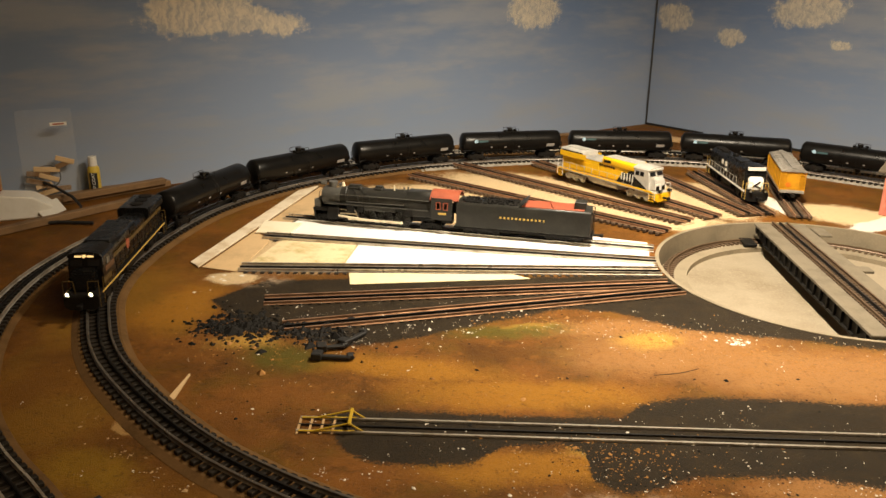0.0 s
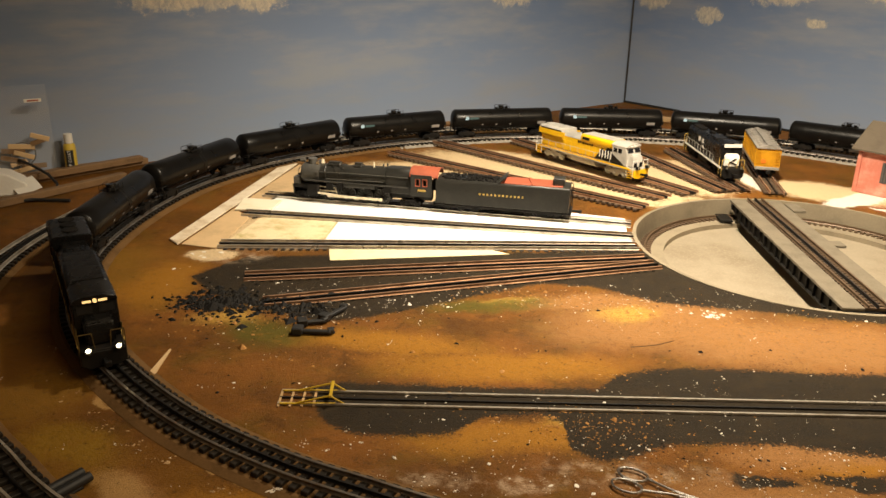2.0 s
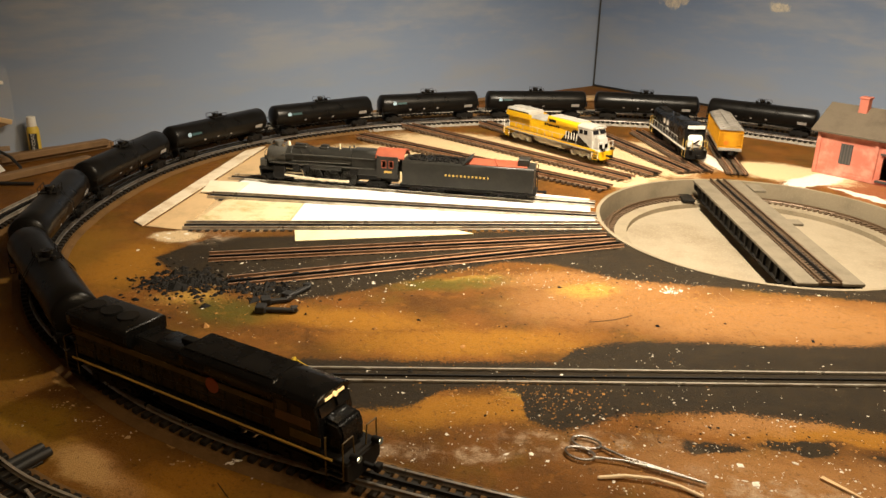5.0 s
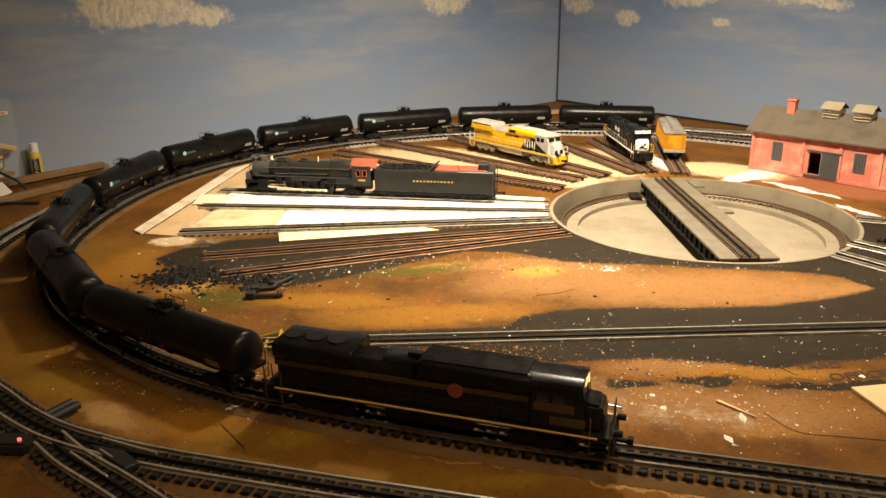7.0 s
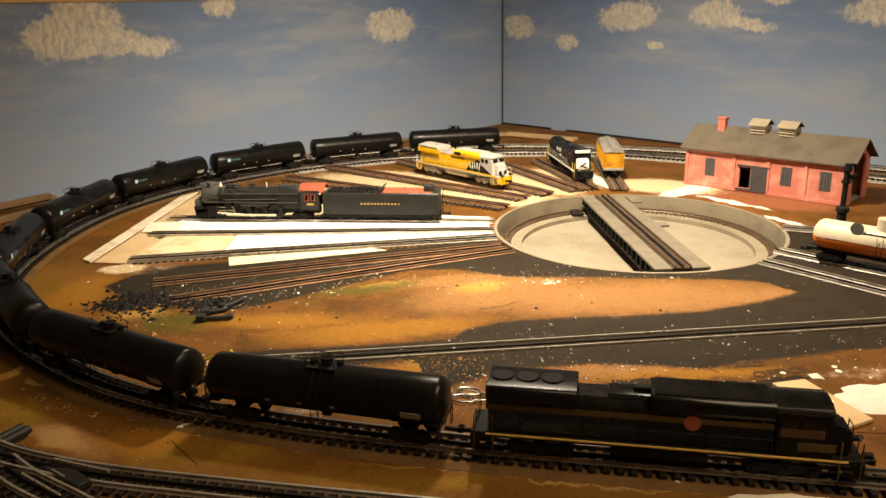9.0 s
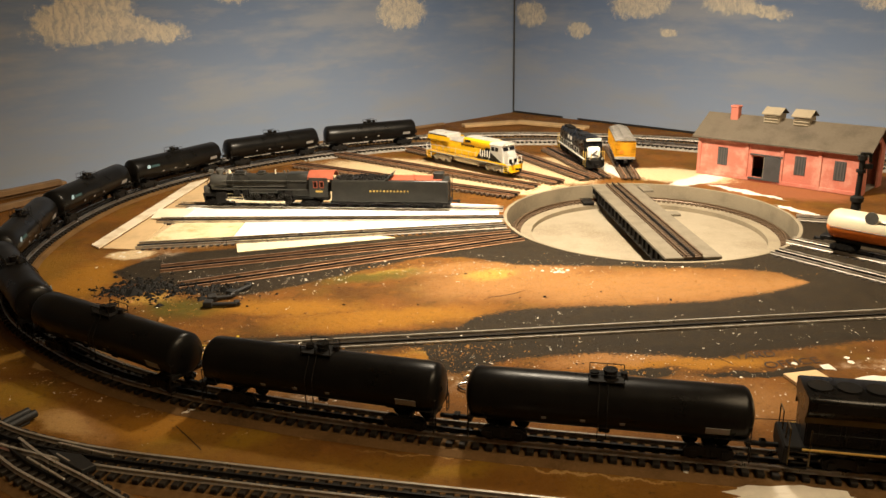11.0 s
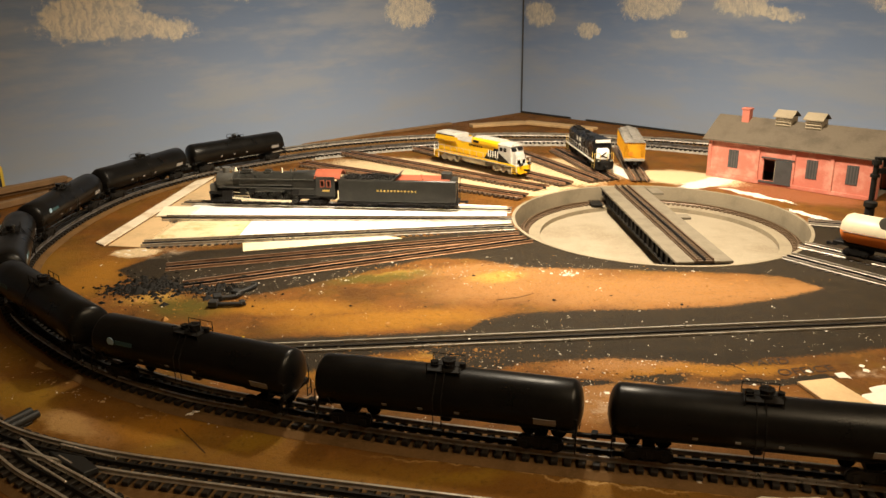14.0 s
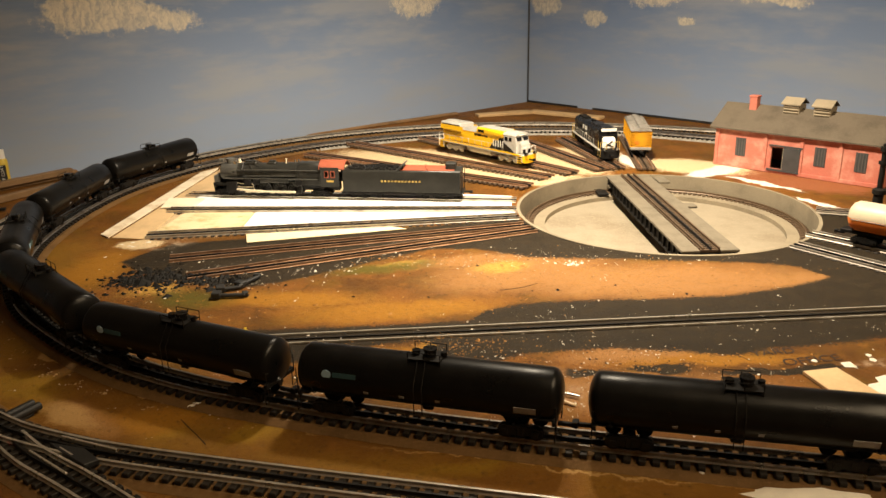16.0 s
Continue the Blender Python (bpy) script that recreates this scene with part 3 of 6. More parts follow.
line, s = curve_through([(-0.471, 1.019), (-0.421, 0.977), (-0.351, 0.930), (-0.280, 0.879), (-0.171, 0.794), (-0.022, 0.673)])
track(line, s, 0.0053, "black three-rail branch leaving the edge track at a switch", bed=(ROADBED, 0.029, 0.0046))

# the stub with the bumper
line, s = straight((-0.325, 1.308), (1.559, 1.465))
track(line, s, -0.0085, "worn three-rail stub track with bright rails", single=(0, 1.4), rail=RAIL)

RADIAL = [((-0.439, 1.603), (0.249, 1.879), "r"), ((-0.508, 1.710), (0.234, 1.910), "r"), ((-0.612, 1.868), (0.222, 1.975), "n"), ((-0.631, 2.075), (0.222, 2.035), "n"),
          ((-0.630, 2.228), (0.228, 2.120), "n"), ((-0.396, 2.700), (0.275, 2.240), "b"), ((-0.280, 2.870), (0.340, 2.330), "b"), ((-0.037, 2.940), (0.412, 2.380), "b"),
          ((0.286, 2.910), (0.500, 2.420), "b"), ((0.441, 2.895), (0.547, 2.427), "b"), ((0.667, 2.921), (0.622, 2.410), "b"), ((0.829, 1.816), (1.407, 1.184), "n"),
          ((0.768, 1.743), (1.261, 1.106), "n"), ((0.919, 1.991), (1.568, 1.752), "n")]
for a, b, kind in RADIAL:
    line, s = straight(a, b)
    track(line, s, {"r": -0.0060, "n": -0.0042, "b": 0.003}[kind], {"r": "rust-railed storage track fanning from the turntable pit", "n": "bright-railed storage track fanning from the turntable pit",
                           "b": "brown-tied storage track fanning from the turntable pit"}[kind],
          rail={"r": RUSTY, "n": RAIL, "b": RUSTY}[kind], ties=TIE_BROWN_MESH if kind == "b" else TIE_MESH)


# ---- turntable ----
def ring_profile(radius, profile, n=96):
    line = [(radius * math.cos(2 * math.pi * k / n), radius * math.sin(2 * math.pi * k / n)) for k in range(n)]
    return swept(line, profile, True)


PIT_D = 0.050


def turntable():
    root = thing("turntable_pit", "round tan concrete turntable pit sunk into the layout", "turntable pit", m=pose(*PIT, 0))
    v, f = ring_profile(PIT_R, [(-0.004, 0.0012), (0.004, 0.0012), (0.004, -PIT_D), (-0.004, -PIT_D)])
    ob = new("pit_wall", sheet_mesh("pit_wall", v, f, CONCRETE, True)); ob.parent = root
    v, f = ring_profile(PIT_R - 0.033, [(-0.014, -PIT_D - 0.01), (-0.014, -PIT_D + 0.009), (0.033, -PIT_D + 0.009), (0.033, -PIT_D - 0.01)])
    ob = new("ledge", sheet_mesh("ledge", v, f, CONCRETE)); ob.parent = root
    part("pit_floor", cy(bmesh.new(), (0, 0, -PIT_D - 0.012), (0, 0, -PIT_D - 0.002), PIT_R, n=96), PIT_FLOOR, root, "pale blotchy pit floor")
    v, f = ring_profile(PIT_R - 0.026, [(u, z - PIT_D + 0.013) for u, z in RAIL_PROFILE])
    ob = new("ring_rail", sheet_mesh("ring_rail", v, f, DULL_RAIL, True)); ob.parent = root
    small = mesh_of("ring_tie", bx(bmesh.new(), 0, 0, 0, 0.007, 0.026, 0.004), TIE_BROWN)
    for k in range(150):
        a = 2 * math.pi * k / 150
        ob = new("ring_tie", small)
        ob.parent = root
        ob.matrix_basis = pose((PIT_R - 0.026) * math.cos(a), (PIT_R - 0.026) * math.sin(a), -PIT_D + 0.0105, 0, 0, math.degrees(a) + 90)


turntable()
BRIDGE_A, BRIDGE_B = Vector((0.555, 2.360)), Vector((0.588, 1.709))


def bridge():
    d = BRIDGE_B - BRIDGE_A
    length, mid = d.length, (BRIDGE_A + BRIDGE_B) / 2
    root = thing("turntable_bridge", "dark girder turntable bridge with grey walkways and track", "turntable bridge", m=pose(mid.x, mid.y, 0, 0, 0, math.degrees(math.atan2(d.y, d.x))))
    h = length / 2
    for side in (-1, 1):
        part("walkway", soft(bx(bmesh.new(), 0, side * 0.0405, 0.002, length, 0.038, 0.006), 0.001), DECK, root, "grey plank walkway")
        bm = bmesh.new()
        outline = [(-h, -0.001), (h, -0.001), (h, -0.014), (h - 0.07, -0.026), (-h + 0.07, -0.026), (-h, -0.014)]
        ext(bm, outline, "y", side * 0.053 - 0.002, side * 0.053 + 0.002)
        bx(bm, 0, side * 0.0545, -0.026, length - 0.14, 0.010, 0.003)
        girder = part("girder", bm, FRAME_BLACK, root, smooth=False)
        for k in range(19):
            x = -h + 0.02 + k * (length - 0.04) / 18
            bm = bx(bmesh.new(), x, side * 0.0572, -0.014 if abs(x) < h - 0.07 else -0.008, 0.003, 0.005, 0.023 if abs(x) < h - 0.07 else 0.014)
            part("rib", bm, FRAME_BLACK, girder, smooth=False)
    line = [(-h + length * k / 20, 0.0) for k in range(21)]
    for off, name, material, k in ((-GAUGE / 2, "rail", DULL_RAIL, 1), (GAUGE / 2, "rail", DULL_RAIL, 1), (0, "centre_rail", THIRD, 0.8)):
        v, f = swept(line, [(u * k + off, z + 0.005) for u, z in RAIL_PROFILE])
        ob = new(name, sheet_mesh(name, v, f, material, True)); ob.parent = root
    tie = mesh_of("bridge_tie", soft(bx(bmesh.new(), 0, 0, 0, 0.007, 0.042, 0.006), 0.0006), TIE_BROWN)
    for k in range(int(length / 0.0125)):
        ob = new("bridge_tie", tie)
        ob.parent, ob.matrix_basis = root, pose(-h + 0.008 + k * 0.0125, 0, 0.002)
    for x, y, sx in ((-h + 0.045, 0.082, 0.06), (-0.02, 0.072, 0.03), (-h + 0.03, -0.078, 0.05)):
        part("bracket", soft(bx(bmesh.new(), x, y, 0.0 if y > 0 else -0.034, sx, 0.030, 0.006), 0.001), DECK if y > 0 else FRAME_BLACK, root)
    for x in (-h + 0.03, h - 0.03):
        bm = bx(bmesh.new(), x, 0, -0.016, 0.02, 0.10, 0.008)
        for y in (-0.045, 0.045):
            cy(bm, (x, y - 0.004, -0.0215), (x, y + 0.004, -0.0215), 0.009)
        part("end_carriage", bm, FRAME_BLACK, root)


bridge()


# ---- boards between the storage tracks ----
def board(outline, z, thick, material, label, category="board"):
    bm = ext(bmesh.new(), outline, "z", z, z + thick)
    return whole("board", soft(bm, 0.0006), material, label, category, smooth=False)


board([(-0.585, 2.225), (-0.645, 2.095), (0.212, 2.060), (0.220, 2.165), (0.11, 2.19), (-0.50, 2.262)], 0.0004, 0.0024, FOAM, "white foam board sheet lying between storage tracks")
board([(-0.411, 2.048), (-0.412, 1.912), (0.216, 1.992), (0.216, 2.018)], 0.0004, 0.0022, FOAM, "white foam board strip between storage tracks")
board([(-0.585, 2.055), (-0.605, 1.888), (-0.416, 1.911), (-0.415, 2.048)], 0.0004, 0.0020, CARD, "cream card piece with olive paint smear between storage tracks")
board([(-0.391, 1.872), (-0.375, 1.812), (-0.035, 1.896), (-0.070, 1.914)], 0.0004, 0.0022, CREAM, "cream card strip beside a storage track")
board([(-0.722, 1.884), (-0.694, 1.858), (-0.633, 2.574), (-0.668, 2.590)], 0.0004, 0.0034, BARE_WHITE, "pale scraped plaster edge of the bare plywood")
board([(-0.688, 1.862), (-0.61, 1.848), (-0.61, 2.05), (-0.648, 2.092), (-0.595, 2.23), (-0.52, 2.27), (-0.545, 2.45), (-0.630, 2.54)], 0.0003, 0.0016, PLY, "bare tan plywood patch on the layout")
board([(-0.657, 2.089), (-0.666, 2.181), (-0.572, 2.175), (-0.577, 2.095)], 0.004, 0.003, RED_CARD, "small red-brown square of card")


# ---- rolling stock ----
def wheel_mesh(name, r, material, spokes=0):
    bm = bmesh.new()
    cy(bm, (0, -0.002, 0), (0, 0.002, 0), r, n=20)
    cy(bm, (0, -0.0028, 0), (0, -0.002, 0), r * 0.82, n=20)
    cy(bm, (0, -0.0036, 0), (0, -0.0026, 0), r * 0.25, n=12)
    return mesh_of(name, bm, material, True)


WHEEL = wheel_mesh("wheel", 0.0098, FRAME_BLACK)
WHEEL_SILVER = wheel_mesh("wheel", 0.0105, SILVER)


def truck(root, x, axles, material, wheel, name="truck"):
    """A truck under a car: side frames with springs and journal boxes, and its wheels."""
    gap = 0.036 if axles == 2 else 0.031
    half = gap * (axles - 1) / 2
    bm = bmesh.new()
    for side in (-1, 1):
        y = side * 0.0215
        ext(bm, [(x - half - 0.009, 0.015), (x - half, 0.019), (x + half, 0.019), (x + half + 0.009, 0.015), (x + half + 0.008, 0.008), (x + half - 0.008, 0.009),
                 (x + 0.006, 0.006), (x - 0.006, 0.006), (x - half + 0.008, 0.009), (x - half - 0.008, 0.008)], "y", y - 0.0015, y + 0.0015)
        for k in range(axles):
            bx(bm, x - half + k * gap, y + side * 0.002, 0.011, 0.007, 0.004, 0.007)
        for dx in (-0.003, 0.003):
            cy(bm, (x + dx, y, 0.007), (x + dx, y, 0.016), 0.0022, n=8)
    bx(bm, x, 0, 0.018, 0.014, 0.043, 0.007)
    frame_ob = part(name, bm, material, root, smooth=False)
    for k in range(axles):
        for side in (-1, 1):
            ob = new("wheel", wheel)
            ob.parent = frame_ob
            ob.matrix_basis = pose(x - half + k * gap, side * GAUGE / 2, 0.0098, 0, 0, 0 if side < 0 else 180)
    return frame_ob


def coupler(root, x, way):
    bm = bx(bmesh.new(), x + way * 0.009, 0, 0.017, 0.020, 0.005, 0.005)
    bx(bm, x + way * 0.019, 0.002, 0.017, 0.007, 0.009, 0.008)
    part("coupler", soft(bm, 0.0008), FRAME_BLACK, root)


def rod_run(bm, points, r=0.0007, n=6):
    for p, q in zip(points, points[1:]):
        cy(bm, p, q, r, n=n)
    return bm


TANK_PITCH, LOCO_PITCH = 0.359, 0.476
BLUE_MARK = paint("pale_blue_mark", (0.36, 0.54, 0.70), 0.5, wear=0.1)
MARK_GREY = paint("pale_grey_mark", (0.30, 0.29, 0.28), 0.5, wear=0.1)
TEAL = paint("teal_mark", (0.03, 0.075, 0.085), 0.5, wear=0.1)


def tank_car(mark, label):
    root = thing("tank_car", label, "tank car", "tank cars of the train")
    L, r, zc = 0.332, 0.0316, 0.0545
    h = L / 2
    cap = [(0.0, 0.12), (0.0012, 0.42), (0.0035, 0.68), (0.0065, 0.86), (0.0095, 0.955), (0.0135, 1.0), (0.05, 1.0)]
    rings = [(-h + d, r * k) for d, k in cap] + [(-0.03, r), (0.03, r)] + [(h - d, r * k) for d, k in cap[::-1]]
    bm = turned(bmesh.new(), rings, n=40)
    bmesh.ops.translate(bm, verts=bm.verts[:], vec=(0, 0, zc))
    part("tank", bm, TANK_BLACK, root, "satin black tank barrel with rounded ends")
    for way in (-1, 1):
        bm = bx(bmesh.new(), way * 0.135, 0, 0.029, 0.050, 0.012, 0.011)
        bx(bm, way * 0.158, 0, 0.031, 0.005, 0.060, 0.006)
        bx(bm, way * 0.147, 0, 0.0345, 0.022, 0.058, 0.0015)
        part("stub_sill", soft(bm, 0.0006), FRAME_BLACK, root, smooth=False)
        bm = bx(bmesh.new(), way * 0.106, 0, 0.034, 0.026, 0.042, 0.012)
        part("saddle", soft(bm, 0.002), FRAME_BLACK, root, smooth=False)
        for side in (-1, 1):
            bm = rod_run(bmesh.new(), [(way * 0.160, side * 0.029, 0.031), (way * 0.160, side * 0.029, 0.052), (way * 0.148, side * 0.029, 0.052), (way * 0.138, side * 0.030, 0.034)])
            part("hand_rail", bm, FRAME_BLACK, root)
            bm = rod_run(bmesh.new(), [(way * 0.160, side * 0.033, 0.031), (way * 0.160, side * 0.033, 0.010), (way * 0.160, side * 0.024, 0.010), (way * 0.160, side * 0.024, 0.031)])
            rod_run(bm, [(way * 0.160, side * 0.024, 0.020), (way * 0.160, side * 0.033, 0.020)])
            part("step", bm, FRAME_BLACK, root)
        bm = rod_run(bmesh.new(), [(way * 0.1605, -0.029, 0.050), (way * 0.1605, 0.029, 0.050)])
        part("grab_rail", bm, FRAME_BLACK, root)
        bm = cy(bmesh.new(), (way * 0.163, 0.014, 0.046), (way * 0.166, 0.014, 0.046), 0.0075, n=16)
        part("brake_wheel", bm, FRAME_BLACK, root) if way < 0 else bm.free()
        truck(root, way * 0.118, 2, FRAME_BLACK, WHEEL)
        coupler(root, way * 0.160, way)
    top = zc + r
    bm = bx(bmesh.new(), 0, 0, top + 0.0005, 0.040, 0.030, 0.0015)
    part("platform", bm, FRAME_BLACK, root, smooth=False)
    bm = cy(bmesh.new(), (0.004, 0, top), (0.004, 0, top + 0.009), 0.0075, n=16)
    cy(bm, (0.004, 0, top + 0.009), (0.004, 0, top + 0.011), 0.0085, n=16)
    part("manway", bm, BLACK_PAINT, root)
    bm = cy(bmesh.new(), (-0.014, 0, top), (-0.014, 0, top + 0.007), 0.005, n=12)
    part("valve", bm, BLACK_PAINT, root)
    bm = cy(bmesh.new(), (0.020, 0.004, top), (0.020, 0.004, top + 0.006), 0.004, n=12)
    part("valve", bm, BLACK_PAINT, root)
    for side in (-1, 1):
        bm = bmesh.new()
        y = side * 0.0155
        rod_run(bm, [(-0.020, y, top - 0.006), (-0.020, y, top + 0.010), (0.020, y, top + 0.010), (0.020, y, top - 0.006)], 0.0006)
        rod_run(bm, [(0.0, y, top + 0.001), (0.0, y, top + 0.010)], 0.0006)
        part("railing", bm, FRAME_BLACK, root)
        bm = bmesh.new()
        rod_run(bm, [(-0.008, side * (r + 0.002), zc - 0.03), (-0.008, side * (r + 0.003), zc + 0.005), (-0.008, side * 0.016, top)], 0.0006)
        rod_run(bm, [(0.002, side * (r + 0.002), zc - 0.03), (0.002, side * (r + 0.003), zc + 0.005), (0.002, side * 0.016, top)], 0.0006)
        part("ladder", bm, FRAME_BLACK, root)
    bm = bx(bmesh.new(), 0.0, 0, zc - r - 0.004, 0.014, 0.010, 0.009)
    part("outlet", soft(bm, 0.002), FRAME_BLACK, root)
    for side in (-1, 1):
        # data panel, a row of small marks and a herald on the barrel's side
        a = radians(-18)
        y, z = side * (r * math.cos(a) + 0.0002), zc + r * math.sin(a)
        part("data_panel", bx(bmesh.new(), side * -0.124, y, z, 0.026, 0.0006, 0.009, 0, -18 * side), MARK_GREY, root, "pale grey lettering panel", smooth=False)
        for k in range(3):
            part("stencil", bx(bmesh.new(), side * (-0.02 + 0.045 * k), side * (r * 0.93), zc - r * 0.38, 0.006, 0.0006, 0.004, 0, -22 * side), MARK_GREY, root, smooth=False)
        if mark:
            part("herald", cy(bmesh.new(), (side * 0.120, side * (r * 0.975), zc + 0.008), (side * 0.120, side * (r * 0.975 + 0.0005), zc + 0.008), 0.006, n=16), BLUE_MARK, root, "round pale blue emblem")
            part("name_bar", bx(bmesh.new(), side * 0.097, side * (r * 0.975 + 0.0002), zc + 0.008, 0.030, 0.0006, 0.006, 0, 12 * side), TEAL, root, "teal lettering bar", smooth=False)
    return root


def hood_engine(name, label, group, length, body, roof, cab, nose, sill, frame_m, wheel, axles, flare=True, light=False, extra=None):
    """A six-axle hood diesel, cab forward, x ahead, z from the rail's top."""
    root = thing(name, label, "locomotive", group)
    h = length / 2
    k = length / 0.46
    part("underframe", soft(bx(bmesh.new(), 0, 0, 0.029, length - 0.02, 0.056, 0.007), 0.001), frame_m, root, smooth=False)
    for side in (-1, 1):
        part("side_sill", soft(bx(bmesh.new(), 0, side * 0.0295, 0.031, length - 0.055 * k, 0.002, 0.0024 if light else 0.005), 0.0004), sill, root, "pale painted side sill", smooth=False)
    bm = ext(bmesh.new(), [(-0.0235, 0.033), (0.0235, 0.033), (0.0235, 0.076), (0.017, 0.084), (-0.017, 0.084), (-0.0235, 0.076)], "x", -h + 0.030 * k, 0.125 * k)
    part("long_hood", soft(bm, 0.0012, 2), body, root)
    bm = ext(bmesh.new(), [(-0.018, 0.0835), (0.018, 0.0835), (0.014, 0.088), (-0.014, 0.088)], "x", -0.06 * k, 0.122 * k)
    part("roof_cowl", soft(bm, 0.001), roof, root)
    if flare:
        bm = ext(bmesh.new(), [(-0.0245, 0.068), (0.0245, 0.068), (0.031, 0.078), (0.031, 0.091), (0.027, 0.0945), (-0.027, 0.0945), (-0.031, 0.091), (-0.031, 0.078)], "x", -h + 0.028 * k, -0.095 * k)
        part("radiator", soft(bm, 0.0012), roof, root)
        for side in (-1, 1):
            part("radiator_grille", bx(bmesh.new(), -h + 0.085 * k, side * 0.0313, 0.0845, 0.095 * k, 0.0008, 0.010), FRAME_BLACK, root, smooth=False)
    for i, x in enumerate((-0.185, -0.155, -0.125)):
        bm = cy(bmesh.new(), (x * k, 0, 0.094 if flare else 0.084), (x * k, 0, 0.0965 if flare else 0.0875), 0.013, n=20)
        part("fan", bm, FRAME_BLACK if roof is BLACK_PAINT else roof, root)
    part("exhaust", soft(bx(bmesh.new(), -0.02 * k, 0, 0.090, 0.022, 0.010, 0.008), 0.001), FRAME_BLACK, root)
    if flare:
        bm = ext(bmesh.new(), [(-0.0245, 0.070), (0.0245, 0.070), (0.028, 0.078), (0.028, 0.0895), (0.022, 0.0945), (-0.022, 0.0945), (-0.028, 0.0895), (-0.028, 0.078)], "x", -0.012 * k, 0.1245 * k)
        part("dynamic_brake", soft(bm, 0.0012), body, root)
        part("roof_panel", soft(bx(bmesh.new(), 0.056 * k, 0, 0.0950, 0.128 * k, 0.043, 0.0016), 0.0004), roof, root, smooth=False)
        for side in (-1, 1):
            part("brake_grille", bx(bmesh.new(), 0.012 * k, side * 0.0283, 0.0838, 0.030 * k, 0.0008, 0.008), FRAME_BLACK, root, smooth=False)
    else:
        part("dynamic_brake", soft(bx(bmesh.new(), 0.055 * k, 0, 0.0885, 0.07 * k, 0.034, 0.006), 0.0015), roof, root)
    # doors along the hood
    for side in (-1, 1):
        for i in range(11):
            x = -h + 0.055 * k + i * 0.027 * k
            part("hood_door", soft(bx(bmesh.new(), x, side * 0.0237, 0.050, 0.022 * k, 0.0012, 0.027), 0.0003), body, root, smooth=False)
    # cab with sloped front, roof and windows
    c0, c1 = 0.125 * k, 0.180 * k
    bm = ext(bmesh.new(), [(c0, 0.033), (c1 + 0.006, 0.033), (c1 + 0.006, 0.066), (c1, 0.086), (c0, 0.086)], "y", -0.0285, 0.0285)
    cab_ob = part("cab", soft(bm, 0.0012), cab, root)
    bm = ext(bmesh.new(), [(-0.030, 0.085), (0.030, 0.085), (0.026, 0.0915), (0.012, 0.095), (-0.012, 0.095), (-0.026, 0.0915)], "x", c0 - 0.003, c1 + 0.004)
    part("cab_roof", soft(bm, 0.001), roof, cab_ob)
    for side in (-1, 1):
        for dx in (0.014, 0.033):
            part("window", bx(bmesh.new(), c0 + dx * k, side * 0.0287, 0.074, 0.014 * k, 0.001, 0.012), GLASS_DARK, cab_ob, smooth=False)
        part("windscreen", bx(bmesh.new(), c1 + 0.0045, side * 0.014, 0.0765, 0.001, 0.020, 0.011, 0, 0, -17), GLASS_DARK, cab_ob, smooth=False)
        part("number_board", bx(bmesh.new(), c1 + 0.0050, side * 0.0100, 0.0880, 0.0008, 0.011, 0.0030), BOARD_LIGHT if light else WHITE, cab_ob, "lit number board" if light else "", smooth=False)
    bm = cy(bmesh.new(), (c1 + 0.003, 0, 0.0885), (c1 + 0.0072, 0, 0.0885), 0.0026, n=12)
    part("headlight", bm, BOARD_LIGHT if light else WHITE, cab_ob)
    # nose, porch, pilot, steps
    bm = ext(bmesh.new(), [(c1, 0.033), (h - 0.022, 0.033), (h - 0.022, 0.058), (h - 0.027, 0.066), (c1, 0.069)], "y", -0.019, 0.019)
    part("nose", soft(bm, 0.003, 2), nose, root)
    for way in (-1, 1):
        bm = ext(bmesh.new(), [(-0.029, 0.030), (0.029, 0.030), (0.029, 0.012), (0.020, 0.006), (-0.020, 0.006), (-0.029, 0.012)], "x", way * (h - 0.012) - 0.003, way * (h - 0.012) + 0.003)
        part("pilot", soft(bm, 0.0008), nose if extra == "yellow" else frame_m, root, smooth=False) if extra != "yellow" else part("pilot", soft(bm, 0.0008), YELLOW, root, smooth=False)
        for side in (-1, 1):
            bm = bmesh.new()
            for i in range(4):
                bx(bm, way * (h - 0.026), side * (0.0275), 0.007 + i * 0.007, 0.018, 0.005, 0.0012)
            part("step", bm, frame_m if extra != "yellow" else YELLOW, root, smooth=False)
            bm = rod_run(bmesh.new(), [(way * (h - 0.014), side * 0.029, 0.010), (way * (h - 0.014), side * 0.029, 0.055), (way * (h - 0.014), side * 0.012, 0.055), (way * (h - 0.014), side * 0.010, 0.033)], 0.0008)
            rod_run(bm, [(way * (h - 0.036), side * 0.029, 0.010), (way * (h - 0.036), side * 0.029, 0.055)], 0.0010)
            part("handrail", bm, OLIVE if light else (WHITE if extra == "yellow" else GOLD), root)
        coupler(root, way * (h - 0.012), way)
    for side in (-1, 1):
        bm = bmesh.new()
        pts = [(-h + 0.036, side * 0.0298, 0.052), (c0 - 0.004, side * 0.0298, 0.052)]
        rod_run(bm, pts, 0.0006)
        for i in range(10):
            x = -h + 0.036 + i * (c0 - 0.04 + h) / 9
            rod_run(bm, [(x, side * 0.0298, 0.033), (x, side * 0.0298, 0.052)], 0.0006)
        part("side_railing", bm, frame_m if light else SILVER, root)
        bm = cy(bmesh.new(), (h - 0.0110, side * 0.019, 0.036), (h - 0.0062, side * 0.019, 0.036), 0.0040, n=14)
        cy(bm, (h - 0.0062, side * 0.019, 0.036), (h - 0.0006, side * 0.019, 0.036), 0.0040, n=14, caps=False)
